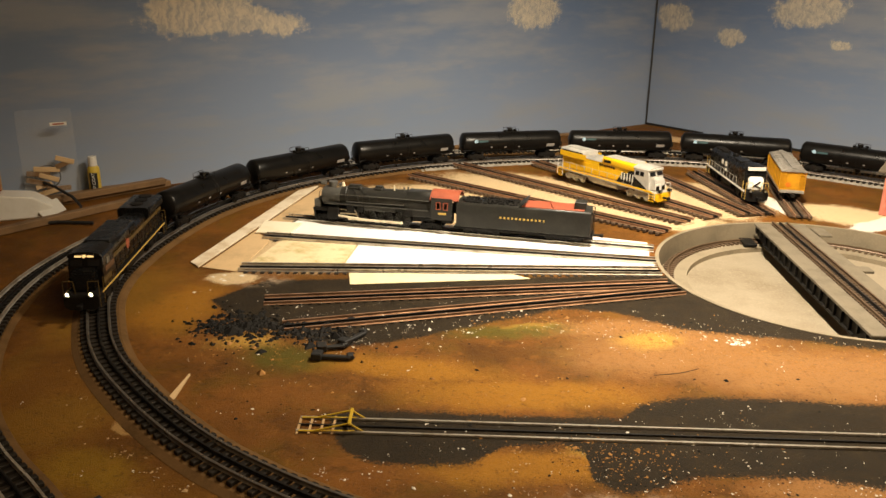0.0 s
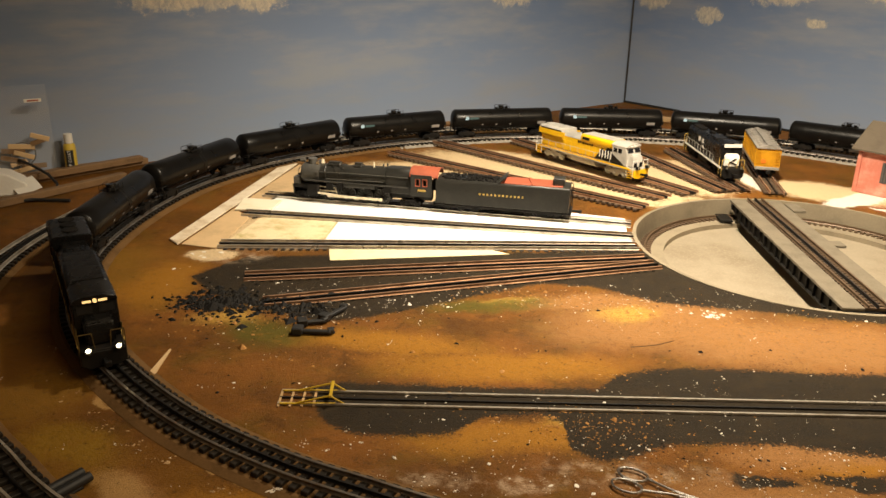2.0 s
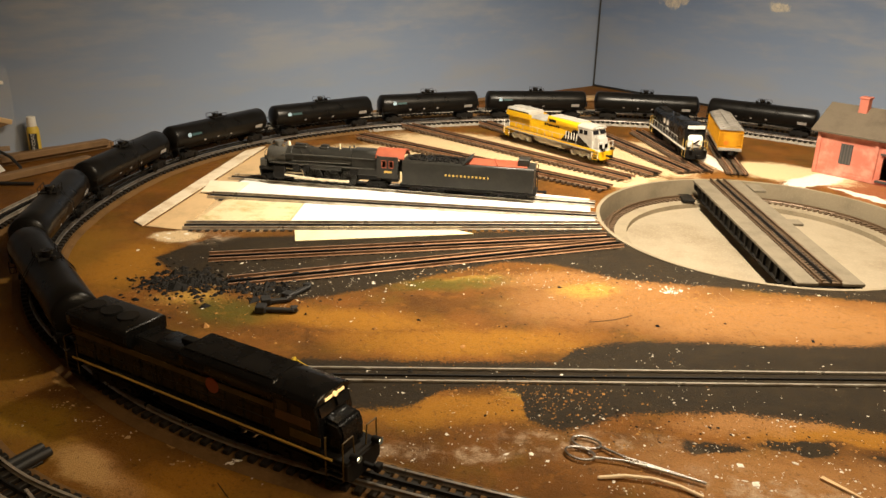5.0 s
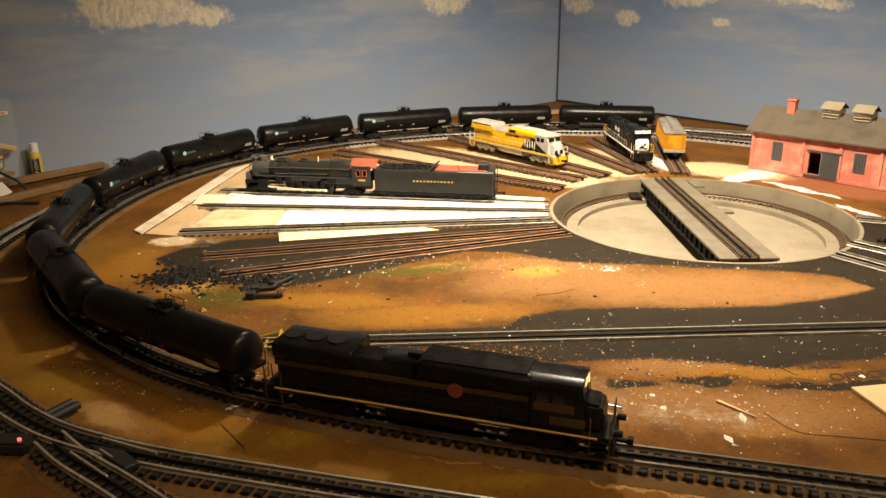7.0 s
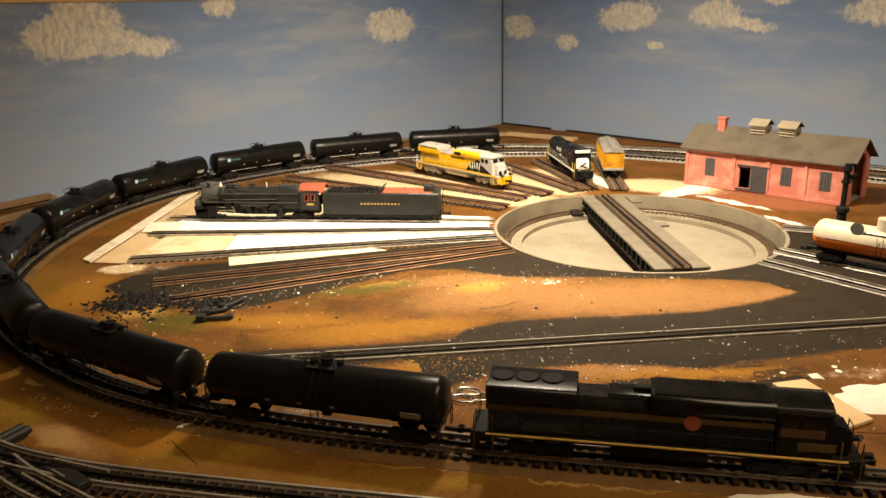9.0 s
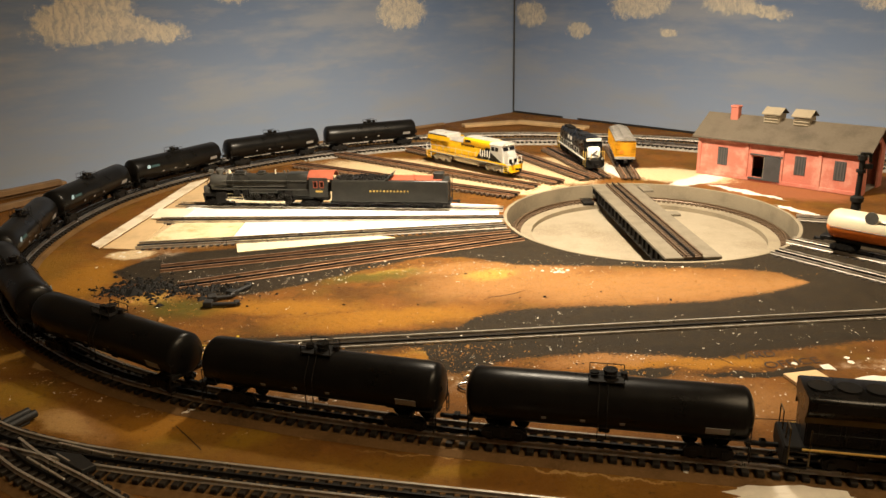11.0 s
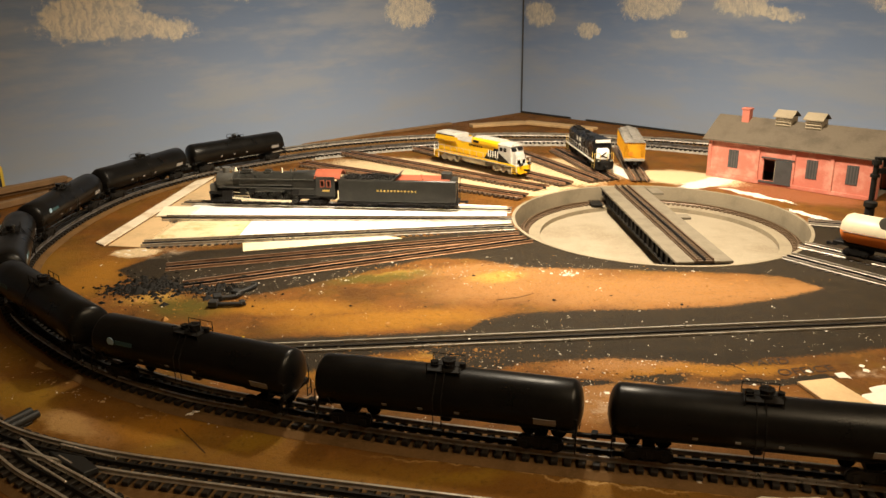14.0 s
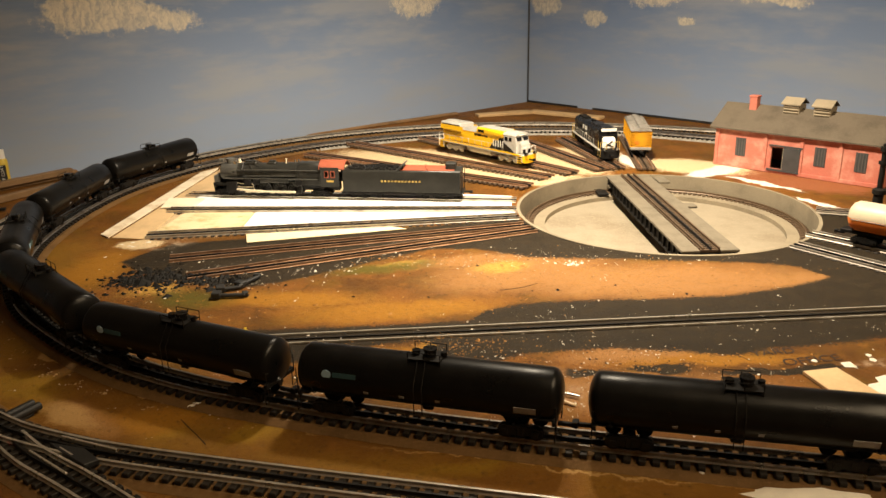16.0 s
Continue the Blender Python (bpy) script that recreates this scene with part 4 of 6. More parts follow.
        housing = part("ditch_light", bm, FRAME_BLACK, root)
        bm = cy(bmesh.new(), (h - 0.0062, side * 0.019, 0.036), (h - 0.0040, side * 0.019, 0.036), 0.0036, n=14)
        part("lens", bm, HEADLIGHT if light else WHITE, housing, "round lit lens" if light else "")
    bm = ext(bmesh.new(), [(-0.026, 0.026), (0.026, 0.026), (0.026, 0.014), (0.017, 0.007), (-0.017, 0.007), (-0.026, 0.014)], "x", -0.055 * k, 0.055 * k)
    part("fuel_tank", soft(bm, 0.002), frame_m, root)
    for way in (-1, 1):
        truck(root, way * 0.138 * k, axles, frame_m, wheel)
    return root


def glass_dark():
    m, nt, b = nodes_of("dark_window_glass")
    b.inputs["Base Color"].default_value = (0.01, 0.01, 0.011, 1)
    b.inputs["Roughness"].default_value = 0.08
    return m


GLASS_DARK = glass_dark()
OLIVE = paint("olive_gold_band", (0.10, 0.065, 0.018), 0.45, wear=0.3)


def train_engine():
    root = hood_engine("diesel_locomotive", "black hood diesel with gold stripe and lit headlights, pulling the train", "", 0.460, BLACK_PAINT, BLACK_PAINT, BLACK_PAINT, BLACK_PAINT, GOLD, FRAME_BLACK, WHEEL, 3, True, True)
    for side in (-1, 1):
        part("band", bx(bmesh.new(), -0.04, side * 0.0244, 0.0655, 0.325, 0.0008, 0.007), OLIVE, root, "dull gold band along the hood", smooth=False)
        part("cab_band", bx(bmesh.new(), 0.168, side * 0.0290, 0.046, 0.040, 0.0008, 0.010), OLIVE, root, "dull gold band on the cab", smooth=False)
        part("herald", cy(bmesh.new(), (0.035, side * 0.0246, 0.063), (0.035, side * 0.0254, 0.063), 0.0095, n=20), RED_TILE, root, "round red emblem")
        part("cab_panel", bx(bmesh.new(), 0.152, side * 0.0288, 0.062, 0.046, 0.0008, 0.010), MAROON, root, "maroon cab panel", smooth=False)
    return root


def yellow_engine():
    root = hood_engine("yellow_diesel_locomotive", "yellow and silver hood diesel parked on a storage track", "parked locomotives", 0.415, YELLOW, SILVER_WHITE, SILVER_WHITE, SILVER_WHITE, YELLOW, SILVER, WHEEL_SILVER, 3, True, False, "yellow")
    k = 0.415 / 0.46
    bm = ext(bmesh.new(), [(-0.0243, 0.0755), (0.0243, 0.0755), (0.0243, 0.0768), (0.0176, 0.0850), (-0.0176, 0.0850), (-0.0243, 0.0768)], "x", -0.0845, 0.1115)
    part("roof_band", soft(bm, 0.0008), SILVER_WHITE, root, "silver-white roof band")
    for side in (-1, 1):
        part("walkway_edge", bx(bmesh.new(), -0.01, side * 0.0302, 0.0285, 0.33, 0.0010, 0.0022), SILVER_WHITE, root, smooth=False)
        part("radiator_panel", bx(bmesh.new(), -0.128, side * 0.0317, 0.0785, 0.110, 0.0008, 0.015), YELLOW, root, "yellow radiator side", smooth=False)
        bm = ext(bmesh.new(), [(0.046, 0.0345), (0.1125, 0.0345), (0.1125, 0.072), (0.100, 0.079), (0.082, 0.062), (0.072, 0.066)], "y", side * 0.0245, side * 0.0256)
        part("zigzag_panel", bm, BLACK_PAINT, root, "black zigzag panel", smooth=False)
        bm = ext(bmesh.new(), [(0.1135, 0.0345), (0.162, 0.0345), (0.150, 0.043), (0.1135, 0.062)], "y", side * 0.0284, side * 0.0294)
        part("cab_panel", bm, BLACK_PAINT, root, "black cab side panel", smooth=False)
        for i in range(5):
            part("stripe", bx(bmesh.new(), 0.066 + i * 0.0105, side * 0.0260, 0.0535, 0.0030, 0.0008, 0.021), WHITE, root, smooth=False)
        part("nose_panel", bx(bmesh.new(), 0.1858, side * 0.011, 0.0405, 0.0010, 0.012, 0.012), BLACK_PAINT, root, "black nose corner panel", smooth=False)
        for i in range(7):
            part("script_mark", bx(bmesh.new(), -0.02 + i * 0.009, side * 0.0250, 0.069 + 0.001 * (i % 2), 0.006, 0.0006, 0.0065 - 0.002 * (i % 3 == 1)), BLACK_PAINT, root, "black script lettering", smooth=False)
    return root


def black_engine():
    root = hood_engine("black_diesel_locomotive", "black hood diesel with white markings parked by the turntable", "parked locomotives", 0.36, BLACK_PAINT, BLACK_PAINT, BLACK_PAINT, WHITE, WHITE, FRAME_BLACK, WHEEL, 3, False, False)
    h = 0.18
    for side in (-1, 1):
        for i in range(2):
            part("white_panel", bx(bmesh.new(), -0.045 + i * 0.030, side * 0.0250, 0.066, 0.015, 0.0008, 0.012), WHITE, root, "white block lettering", smooth=False)
        part("white_panel", bx(bmesh.new(), -0.010, side * 0.0250, 0.050, 0.014, 0.0008, 0.007), WHITE, root, "white block lettering", smooth=False)
    part("cab_brow", bx(bmesh.new(), 0.1495, 0, 0.0885, 0.002, 0.046, 0.009), WHITE, root, "white panel over the windscreens", smooth=False)
    bm = bx(bmesh.new(), h - 0.0205, 0, 0.050, 0.001, 0.022, 0.0035, 0, 35)
    bx(bm, h - 0.0205, 0.004, 0.043, 0.001, 0.016, 0.003, 0, -20)
    part("nose_emblem", bm, BLACK_PAINT, root, "black horse-shaped emblem as a plain shape", smooth=False)
    return root


def yellow_car():
    root = thing("yellow_hopper_car", "yellow boxy freight car with weathered grey roof parked by the turntable", "freight car")
    L = 0.33
    h = L / 2
    part("body", soft(bx(bmesh.new(), 0, 0, 0.056, L - 0.03, 0.058, 0.056), 0.001), AMBER, root)
    bm = ext(bmesh.new(), [(-0.0305, 0.083), (0.0305, 0.083), (0.030, 0.087), (0.012, 0.093), (-0.012, 0.093), (-0.030, 0.087)], "x", -h + 0.010, h - 0.010)
    part("roof", soft(bm, 0.0008), GREY, root, "weathered grey roof")
    part("roof_walk", bx(bmesh.new(), 0, 0, 0.0955, L - 0.02, 0.012, 0.0016), GREY, root, smooth=False)
    for i in range(9):
        part("roof_rib", bx(bmesh.new(), -h + 0.03 + i * 0.034, 0, 0.0915, 0.003, 0.050, 0.003), GREY, root, smooth=False)
    for side in (-1, 1):
        for i in range(10):
            part("side_rib", bx(bmesh.new(), -h + 0.03 + i * 0.030, side * 0.0295, 0.056, 0.003, 0.002, 0.052), AMBER, root, smooth=False)
    part("end_sill", soft(bx(bmesh.new(), 0, 0, 0.026, L - 0.008, 0.060, 0.008), 0.001), GREY, root, smooth=False)
    for way in (-1, 1):
        for y in (-0.030, -0.018, 0.018, 0.030):
            part("ladder_rail", bx(bmesh.new(), way * (h - 0.012), y, 0.054, 0.0015, 0.0018, 0.056), AMBER, root, smooth=False)
        for side in (-1, 1):
            for i in range(6):
                part("ladder_rung", bx(bmesh.new(), way * (h - 0.0118), side * 0.024, 0.032 + i * 0.0085, 0.0015, 0.012, 0.0016), AMBER, root, smooth=False)
        bm = ext(bmesh.new(), [(-0.014, 0.034), (0.014, 0.034), (0.014, 0.078), (-0.014, 0.078)], "x", way * (h - 0.0152), way * (h - 0.0135))
        part("end_panel", bm, AMBER, root, smooth=False)
        bm = cy(bmesh.new(), (way * (h - 0.0135), -0.010, 0.046), (way * (h - 0.011), -0.010, 0.046), 0.0065, n=16)
        part("brake_wheel", bm, ORANGE, root)
        truck(root, way * 0.115, 2, FRAME_BLACK, WHEEL)
        coupler(root, way * (h - 0.01), way)
    return root


def orange_tank_car():
    root = thing("orange_tank_car", "cream and orange tank car with dome standing on a storage track", "tank car")
    L, r, zc = 0.30, 0.034, 0.062
    h = L / 2
    full = [(-h, 0.004), (-h + 0.004, 0.020), (-h + 0.010, 0.029), (-h + 0.020, r), (h - 0.020, r), (h - 0.010, 0.029), (h - 0.004, 0.020), (h, 0.004)]
    bm = turned(bmesh.new(), full, n=36)
    bmesh.ops.translate(bm, verts=bm.verts[:], vec=(0, 0, zc))
    tank_ob = part("tank", bm, CREAM_PAINT, root, "cream tank barrel with orange lower half")
    tank_ob.data.materials.append(ORANGE)
    for p in tank_ob.data.polygons:
        if p.center.z < zc - 0.002:
            p.material_index = 1
    part("belt", soft(bx(bmesh.new(), 0, 0, zc - 0.002, L - 0.03, 2 * r + 0.002, 0.0018), 0.0004), GRAPHITE, root, smooth=False)
    part("dome", cy(bmesh.new(), (0.0, 0, zc + r - 0.006), (0.0, 0, zc + r + 0.022), 0.018, n=24), CREAM_PAINT, root)
    part("frame_sill", soft(bx(bmesh.new(), 0, 0, 0.026, L + 0.02, 0.030, 0.008), 0.001), FRAME_BLACK, root, smooth=False)
    bm = bmesh.new()
    for side in (-1, 1):
        rod_run(bm, [(-0.035, side * 0.028, zc + r - 0.012), (0.035, side * 0.028, zc + r - 0.012)], 0.0012)
        for x in (-0.004, 0.008):
            rod_run(bm, [(x, side * 0.036, zc - 0.03), (x, side * 0.036, zc + 0.018)], 0.0008)
    part("catwalk", bm, FRAME_BLACK, root)
    part("hand_wheel", cy(bmesh.new(), (-0.05, -0.030, zc + 0.030), (-0.05, -0.027, zc + 0.030), 0.014, n=20), GRAPHITE, root)
    for way in (-1, 1):
        truck(root, way * 0.105, 2, FRAME_BLACK, WHEEL)
        coupler(root, way * (h + 0.005), way)
    return root


CREAM_PAINT = paint("cream_paint", (0.60, 0.53, 0.38), 0.4, wear=0.12)


def steam_engine():
    """x ahead; the smokebox front stands at x = 0.175, the cab's back at -0.175."""
    root = thing("steam_locomotive", "dark graphite steam locomotive with red cab roof and bright side rods", "locomotive", "parked locomotives")
    bm = turned(bmesh.new(), [(-0.10, 0.029), (-0.02, 0.028), (0.04, 0.0255), (0.125, 0.025)], n=32)
    bmesh.ops.translate(bm, verts=bm.verts[:], vec=(0, 0, 0.064))
    boiler = part("boiler", bm, BRUNSWICK, root)
    for x in (-0.06, -0.02, 0.02, 0.06, 0.10):
        bm = turned(bmesh.new(), [(x - 0.0015, 0.0262 + max(0, 0.04 - x) * 0.03), (x + 0.0015, 0.0262 + max(0, 0.04 - x) * 0.03)], n=32)
        bmesh.ops.translate(bm, verts=bm.verts[:], vec=(0, 0, 0.064))
        part("boiler_band", bm, BRUNSWICK, boiler)
    bm = turned(bmesh.new(), [(0.120, 0.0255), (0.165, 0.0255), (0.170, 0.022), (0.173, 0.012), (0.175, 0.004)], n=32)
    bmesh.ops.translate(bm, verts=bm.verts[:], vec=(0, 0, 0.064))
    part("smokebox", bm, GRAPHITE, root, "graphite grey smokebox")
    part("stack", cy(bmesh.new(), (0.145, 0, 0.085), (0.145, 0, 0.101), 0.010, 0.012, 20), GRAPHITE, root)
    part("sand_dome", soft(bx(bmesh.new(), 0.085, 0, 0.089, 0.042, 0.024, 0.015), 0.006, 3), BRUNSWICK, root)
    part("steam_dome", soft(bx(bmesh.new(), 0.022, 0, 0.090, 0.030, 0.024, 0.015), 0.006, 3), BRUNSWICK, root)
    part("bell", cy(bmesh.new(), (0.118, 0, 0.090), (0.118, 0, 0.100), 0.0055, 0.003, 14), BRASS, root, "small brass bell")
    part("headlight", cy(bmesh.new(), (0.165, 0, 0.095), (0.177, 0, 0.095), 0.0055, n=16), GRAPHITE, root)
    part("generator", cy(bmesh.new(), (0.128, -0.011, 0.092), (0.128, 0.011, 0.092), 0.0045, n=14), STEEL, root, "bright steam generator")
    part("safety_valve", cy(bmesh.new(), (-0.045, 0.006, 0.088), (-0.045, 0.006, 0.100), 0.0022, n=10), GRAPHITE, root)
    part("safety_valve", cy(bmesh.new(), (-0.052, -0.006, 0.088), (-0.052, -0.006, 0.099), 0.0022, n=10), GRAPHITE, root)
    part("feed_pipe", rod_run(bmesh.new(), [(0.10, -0.026, 0.070), (0.10, -0.020, 0.084), (0.10, -0.004, 0.092)], 0.0016), GRAPHITE, root)
    part("whistle", cy(bmesh.new(), (-0.02, 0.008, 0.09), (-0.02, 0.008, 0.104), 0.0018, n=8), BRASS, root)
    part("firebox", soft(ext(bmesh.new(), [(-0.029, 0.034), (0.029, 0.034), (0.029, 0.078), (0.016, 0.0935), (-0.016, 0.0935), (-0.029, 0.078)], "x", -0.125, -0.055), 0.002), BRUNSWICK, root)
    # cab
    bm = bmesh.new()
    for side in (-1, 1):
        for x0, x1, z0, z1 in ((-0.175, -0.122, 0.032, 0.058), (-0.175, -0.122, 0.076, 0.086), (-0.175, -0.164, 0.058, 0.076), (-0.152, -0.147, 0.058, 0.076), (-0.133, -0.122, 0.058, 0.076)):
            bx(bm, (x0 + x1) / 2, side * 0.0325, (z0 + z1) / 2, x1 - x0, 0.0018, z1 - z0)
    bx(bm, -0.1225, 0, 0.062, 0.002, 0.064, 0.052)
    cab = part("cab", bm, BRUNSWICK, root, smooth=False)
    for side in (-1, 1):
        for x in (-0.158, -0.140):
            bm = bmesh.new()
            for dx, dz, sx, sz in ((0, 0.0085, 0.012, 0.0018), (0, -0.0085, 0.012, 0.0018), (-0.0052, 0, 0.0018, 0.017), (0.0052, 0, 0.0018, 0.017)):
                bx(bm, x + dx, side * 0.0337, 0.067 + dz, sx, 0.0012, sz)
            part("window_frame", bm, RED_TILE, cab, "red window frame", smooth=False)
        part("number_bar", bx(bmesh.new(), -0.150, side * 0.0336, 0.048, 0.020, 0.0008, 0.005), GOLD, cab, "gold number plate bar", smooth=False)
    arc = [(0.036 * math.cos(radians(a)), 0.070 + 0.030 * math.sin(radians(a))) for a in range(25, 156, 10)]
    part("cab_roof", ext(bmesh.new(), arc + [(y * 0.95, z - 0.003) for y, z in arc[::-1]], "x", -0.190, -0.118), RED_TILE, root, "red oxide cab roof")
    # running boards, pipes, cylinders
    for side in (-1, 1):
        part("running_board", soft(bx(bmesh.new(), 0.02, side * 0.031, 0.052, 0.27, 0.009, 0.0022), 0.0005), BRUNSWICK, root, smooth=False)
        part("cylinder", soft(ext(bmesh.new(), [(side * 0.022, 0.012), (side * 0.036, 0.012), (side * 0.037, 0.030), (side * 0.034, 0.044), (side * 0.022, 0.044)], "x", 0.118, 0.150), 0.002), FRAME_BLACK, root)
        part("air_tank", cy(bmesh.new(), (-0.03, side * 0.033, 0.046), (0.05, side * 0.033, 0.046), 0.005, n=14), BRUNSWICK, root)
        bm = rod_run(bmesh.new(), [(-0.115, side * 0.0305, 0.076), (0.03, side * 0.0275, 0.076), (0.13, side * 0.0262, 0.074)], 0.0009)
        rod_run(bm, [(-0.05, side * 0.029, 0.060), (0.10, side * 0.0285, 0.058)], 0.0012)
        part("pipe", bm, GRAPHITE, root)
        # thin paler strip that paints the highlight on the running board's rim
        part("board_highlight", bx(bmesh.new(), 0.02, side * 0.0357, 0.0525, 0.268, 0.0006, 0.0012), GRAPHITE, root, smooth=False)
        for bx_x, bx_w in ((-0.062, 0.020), (-0.012, 0.018), (0.062, 0.016), (0.088, 0.018)):
            part("equipment_box", soft(bx(bmesh.new(), bx_x, side * 0.0335, 0.0425, bx_w, 0.007, 0.014), 0.0012), FRAME_BLACK, root)
        for k in range(5):
            part("stanchion", cy(bmesh.new(), (-0.10 + k * 0.055, side * 0.026, 0.074), (-0.10 + k * 0.055, side * 0.0302, 0.0765), 0.0011, n=8), STEEL, root)
        part("smokebox_grab", rod_run(bmesh.new(), [(0.172, side * 0.006, 0.080), (0.177, side * 0.017, 0.075), (0.178, side * 0.020, 0.060)], 0.0009), STEEL, root)
        for dx in (-0.02, 0.012, 0.044):
            part("sand_pipe", rod_run(bmesh.new(), [(0.085 + dx * 0.4, side * 0.010, 0.095), (0.06 + dx, side * 0.0275, 0.075), (0.055 + dx, side * 0.028, 0.054)], 0.0008), BRUNSWICK, root)
        for i in range(4):
            x = -0.045 + i * 0.045
            bm = turned(bmesh.new(), [(-0.0025, 0.0205), (0.0015, 0.0205), (0.0015, 0.0175), (0.0005, 0.0172)], n=28)
            bmesh.ops.rotate(bm, verts=bm.verts[:], cent=(0, 0, 0), matrix=Matrix.Rotation(radians(90 * side), 3, "Z"))
            bmesh.ops.translate(bm, verts=bm.verts[:], vec=(x, side * GAUGE / 2 + side * 0.002, 0.0205))
            wh = part("driver_wheel", bm, FRAME_BLACK, root)
            bm = turned(bmesh.new(), [(-0.001, 0.0206), (0.0012, 0.0206), (0.0013, 0.0197), (-0.001, 0.0197)], n=28)
            bmesh.ops.rotate(bm, verts=bm.verts[:], cent=(0, 0, 0), matrix=Matrix.Rotation(radians(90 * side), 3, "Z"))
            bmesh.ops.translate(bm, verts=bm.verts[:], vec=(x, side * GAUGE / 2 + side * 0.004, 0.0205))
            part("tyre", bm, GRAPHITE, wh)
            bm = bmesh.new()
            for a in range(0, 180, 30):
                bx(bm, x, side * (GAUGE / 2 + 0.0042), 0.0205, 0.034, 0.0008, 0.0018, 0, 0, a)
            part("spoke", bm, FRAME_BLACK, wh, smooth=False)
        y = side * 0.0345
        part("side_rod", soft(bx(bmesh.new(), 0.0225, y, 0.0165, 0.145, 0.0018, 0.0058), 0.0005), BRASS, root, "bright side rod", smooth=False)
        for i in range(4):
            part("crank_pin", cy(bmesh.new(), (-0.045 + i * 0.045, y - side * 0.003, 0.0165), (-0.045 + i * 0.045, y + side * 0.002, 0.0165), 0.0034, n=12), BRASS, root)
        part("main_rod", soft(bx(bmesh.new(), 0.067, y + side * 0.0022, 0.0195, 0.105, 0.0018, 0.0052, 0, 0, -4), 0.0005), BRASS, root, "bright main rod", smooth=False)
        part("piston_guide", bx(bmesh.new(), 0.095, side * 0.0285, 0.0275, 0.045, 0.003, 0.003), BRASS, root, smooth=False)
        part("valve_rod", rod_run(bmesh.new(), [(0.118, side * 0.0295, 0.038), (0.075, side * 0.0295, 0.036), (0.070, side * 0.0295, 0.018)], 0.0012), BRASS, root)
    part("pilot_deck", soft(bx(bmesh.new(), 0.170, 0, 0.034, 0.042, 0.056, 0.008), 0.001), FRAME_BLACK, root, smooth=False)
    part("pilot", soft(ext(bmesh.new(), [(-0.026, 0.031), (0.026, 0.031), (0.022, 0.008), (-0.022, 0.008)], "x", 0.186, 0.191), 0.001), FRAME_BLACK, root, smooth=False)
    bm = bmesh.new()
    for side in (-1, 1):
        bx(bm, 0.182, side * 0.014, 0.046, 0.018, 0.016, 0.022)
    part("air_pump", soft(bm, 0.003), GRAPHITE, root)
    part("main_frame", soft(bx(bmesh.new(), 0.0, 0, 0.028, 0.34, 0.022, 0.022), 0.001), FRAME_BLACK, root, smooth=False)
    truck(root, -0.118, 2, FRAME_BLACK, WHEEL, "trailing_truck")
    truck(root, 0.160, 2, FRAME_BLACK, WHEEL, "leading_truck")
    part("ashpan", soft(bx(bmesh.new(), -0.10, 0, 0.030, 0.06, 0.046, 0.014), 0.002), FRAME_BLACK, root)
    return root


def tender():
    root = thing("tender", "long dark coal tender with red deck and gold lettering", "tender")
    h = 0.142
    part("body", soft(ext(bmesh.new(), [(-0.033, 0.020), (0.033, 0.020), (0.033, 0.074), (0.030, 0.079), (-0.030, 0.079), (-0.033, 0.074)], "x", -h, h), 0.0012), BRUNSWICK, root)
    part("deck", soft(bx(bmesh.new(), -0.062, 0, 0.0795, 0.13, 0.057, 0.003), 0.0006), RED_TILE, root, "red oxide deck")
    part("deck_rib", bx(bmesh.new(), -0.058, 0, 0.0822, 0.003, 0.057, 0.003, 12), RED_TILE, root, smooth=False)
    bm = ext(bmesh.new(), [(0.006, 0.078), (0.010, 0.078), (-0.004, 0.0925), (-0.008, 0.0925)], "y", -0.032, 0.032)
    part("coal_board", bm, BRUNSWICK, root, smooth=False)
    bm = bmesh.new()
    rnd = random.Random(4)
    for i in range(230):
        x, y = rnd.uniform(0.012, 0.130), rnd.uniform(-0.026, 0.026)
        z = 0.079 + 0.009 * (1 - abs(y) / 0.032) * (1 - abs(x - 0.068) / 0.09)
        bmesh.ops.create_icosphere(bm, subdivisions=1, radius=rnd.uniform(0.0022, 0.0042), matrix=pose(x, y, z, rnd.uniform(0, 90), rnd.uniform(0, 90), 0) @ Matrix.Diagonal((1, 0.8, 0.7, 1)))
    tagged(part("coal_load", bm, COAL, root, "heaped black coal", smooth=False), kind="stuff")
    part("doghouse", soft(bx(bmesh.new(), -0.118, 0.004, 0.088, 0.024, 0.030, 0.018), 0.001), BRUNSWICK, root, smooth=False)
    part("doghouse_window", bx(bmesh.new(), -0.118, -0.0115, 0.089, 0.006, 0.001, 0.006), WHITE, root, smooth=False)
    for side in (-1, 1):
        # the lettering as twelve plain gold strokes
        for i in range(12):
            part("letter_bar", bx(bmesh.new(), side * (-0.0455 + i * 0.0083), side * 0.0334, 0.050, 0.0040 if i % 4 else 0.0030, 0.0007, 0.0046), GOLD, root, "gold lettering stroke" if i == 0 else "", smooth=False)
        part("rear_grab", rod_run(bmesh.new(), [(-h - 0.004, side * 0.030, 0.014), (-h - 0.004, side * 0.030, 0.075), (-h, side * 0.030, 0.078)], 0.0010), FRAME_BLACK, root)
    part("rear_sill", soft(bx(bmesh.new(), 0, 0, 0.0165, 2 * h + 0.012, 0.062, 0.006), 0.001), FRAME_BLACK, root, smooth=False)
    coupler(root, -h - 0.004, -1)
    for way in (-1, 1):
        truck(root, way * 0.088, 3, FRAME_BLACK, WHEEL)
    return root


def rest(ob, x, y, heading, z=RAIL_TOP, size=(1, 1, 1)):
    ob.matrix_world = pose(x, y, z, 0, 0, heading) @ Matrix.Diagonal((*size, 1))


# ---- the enginehouse ----
MULLION = paint("dark_mullion", (0.09, 0.085, 0.08), 0.6, wear=0.2)


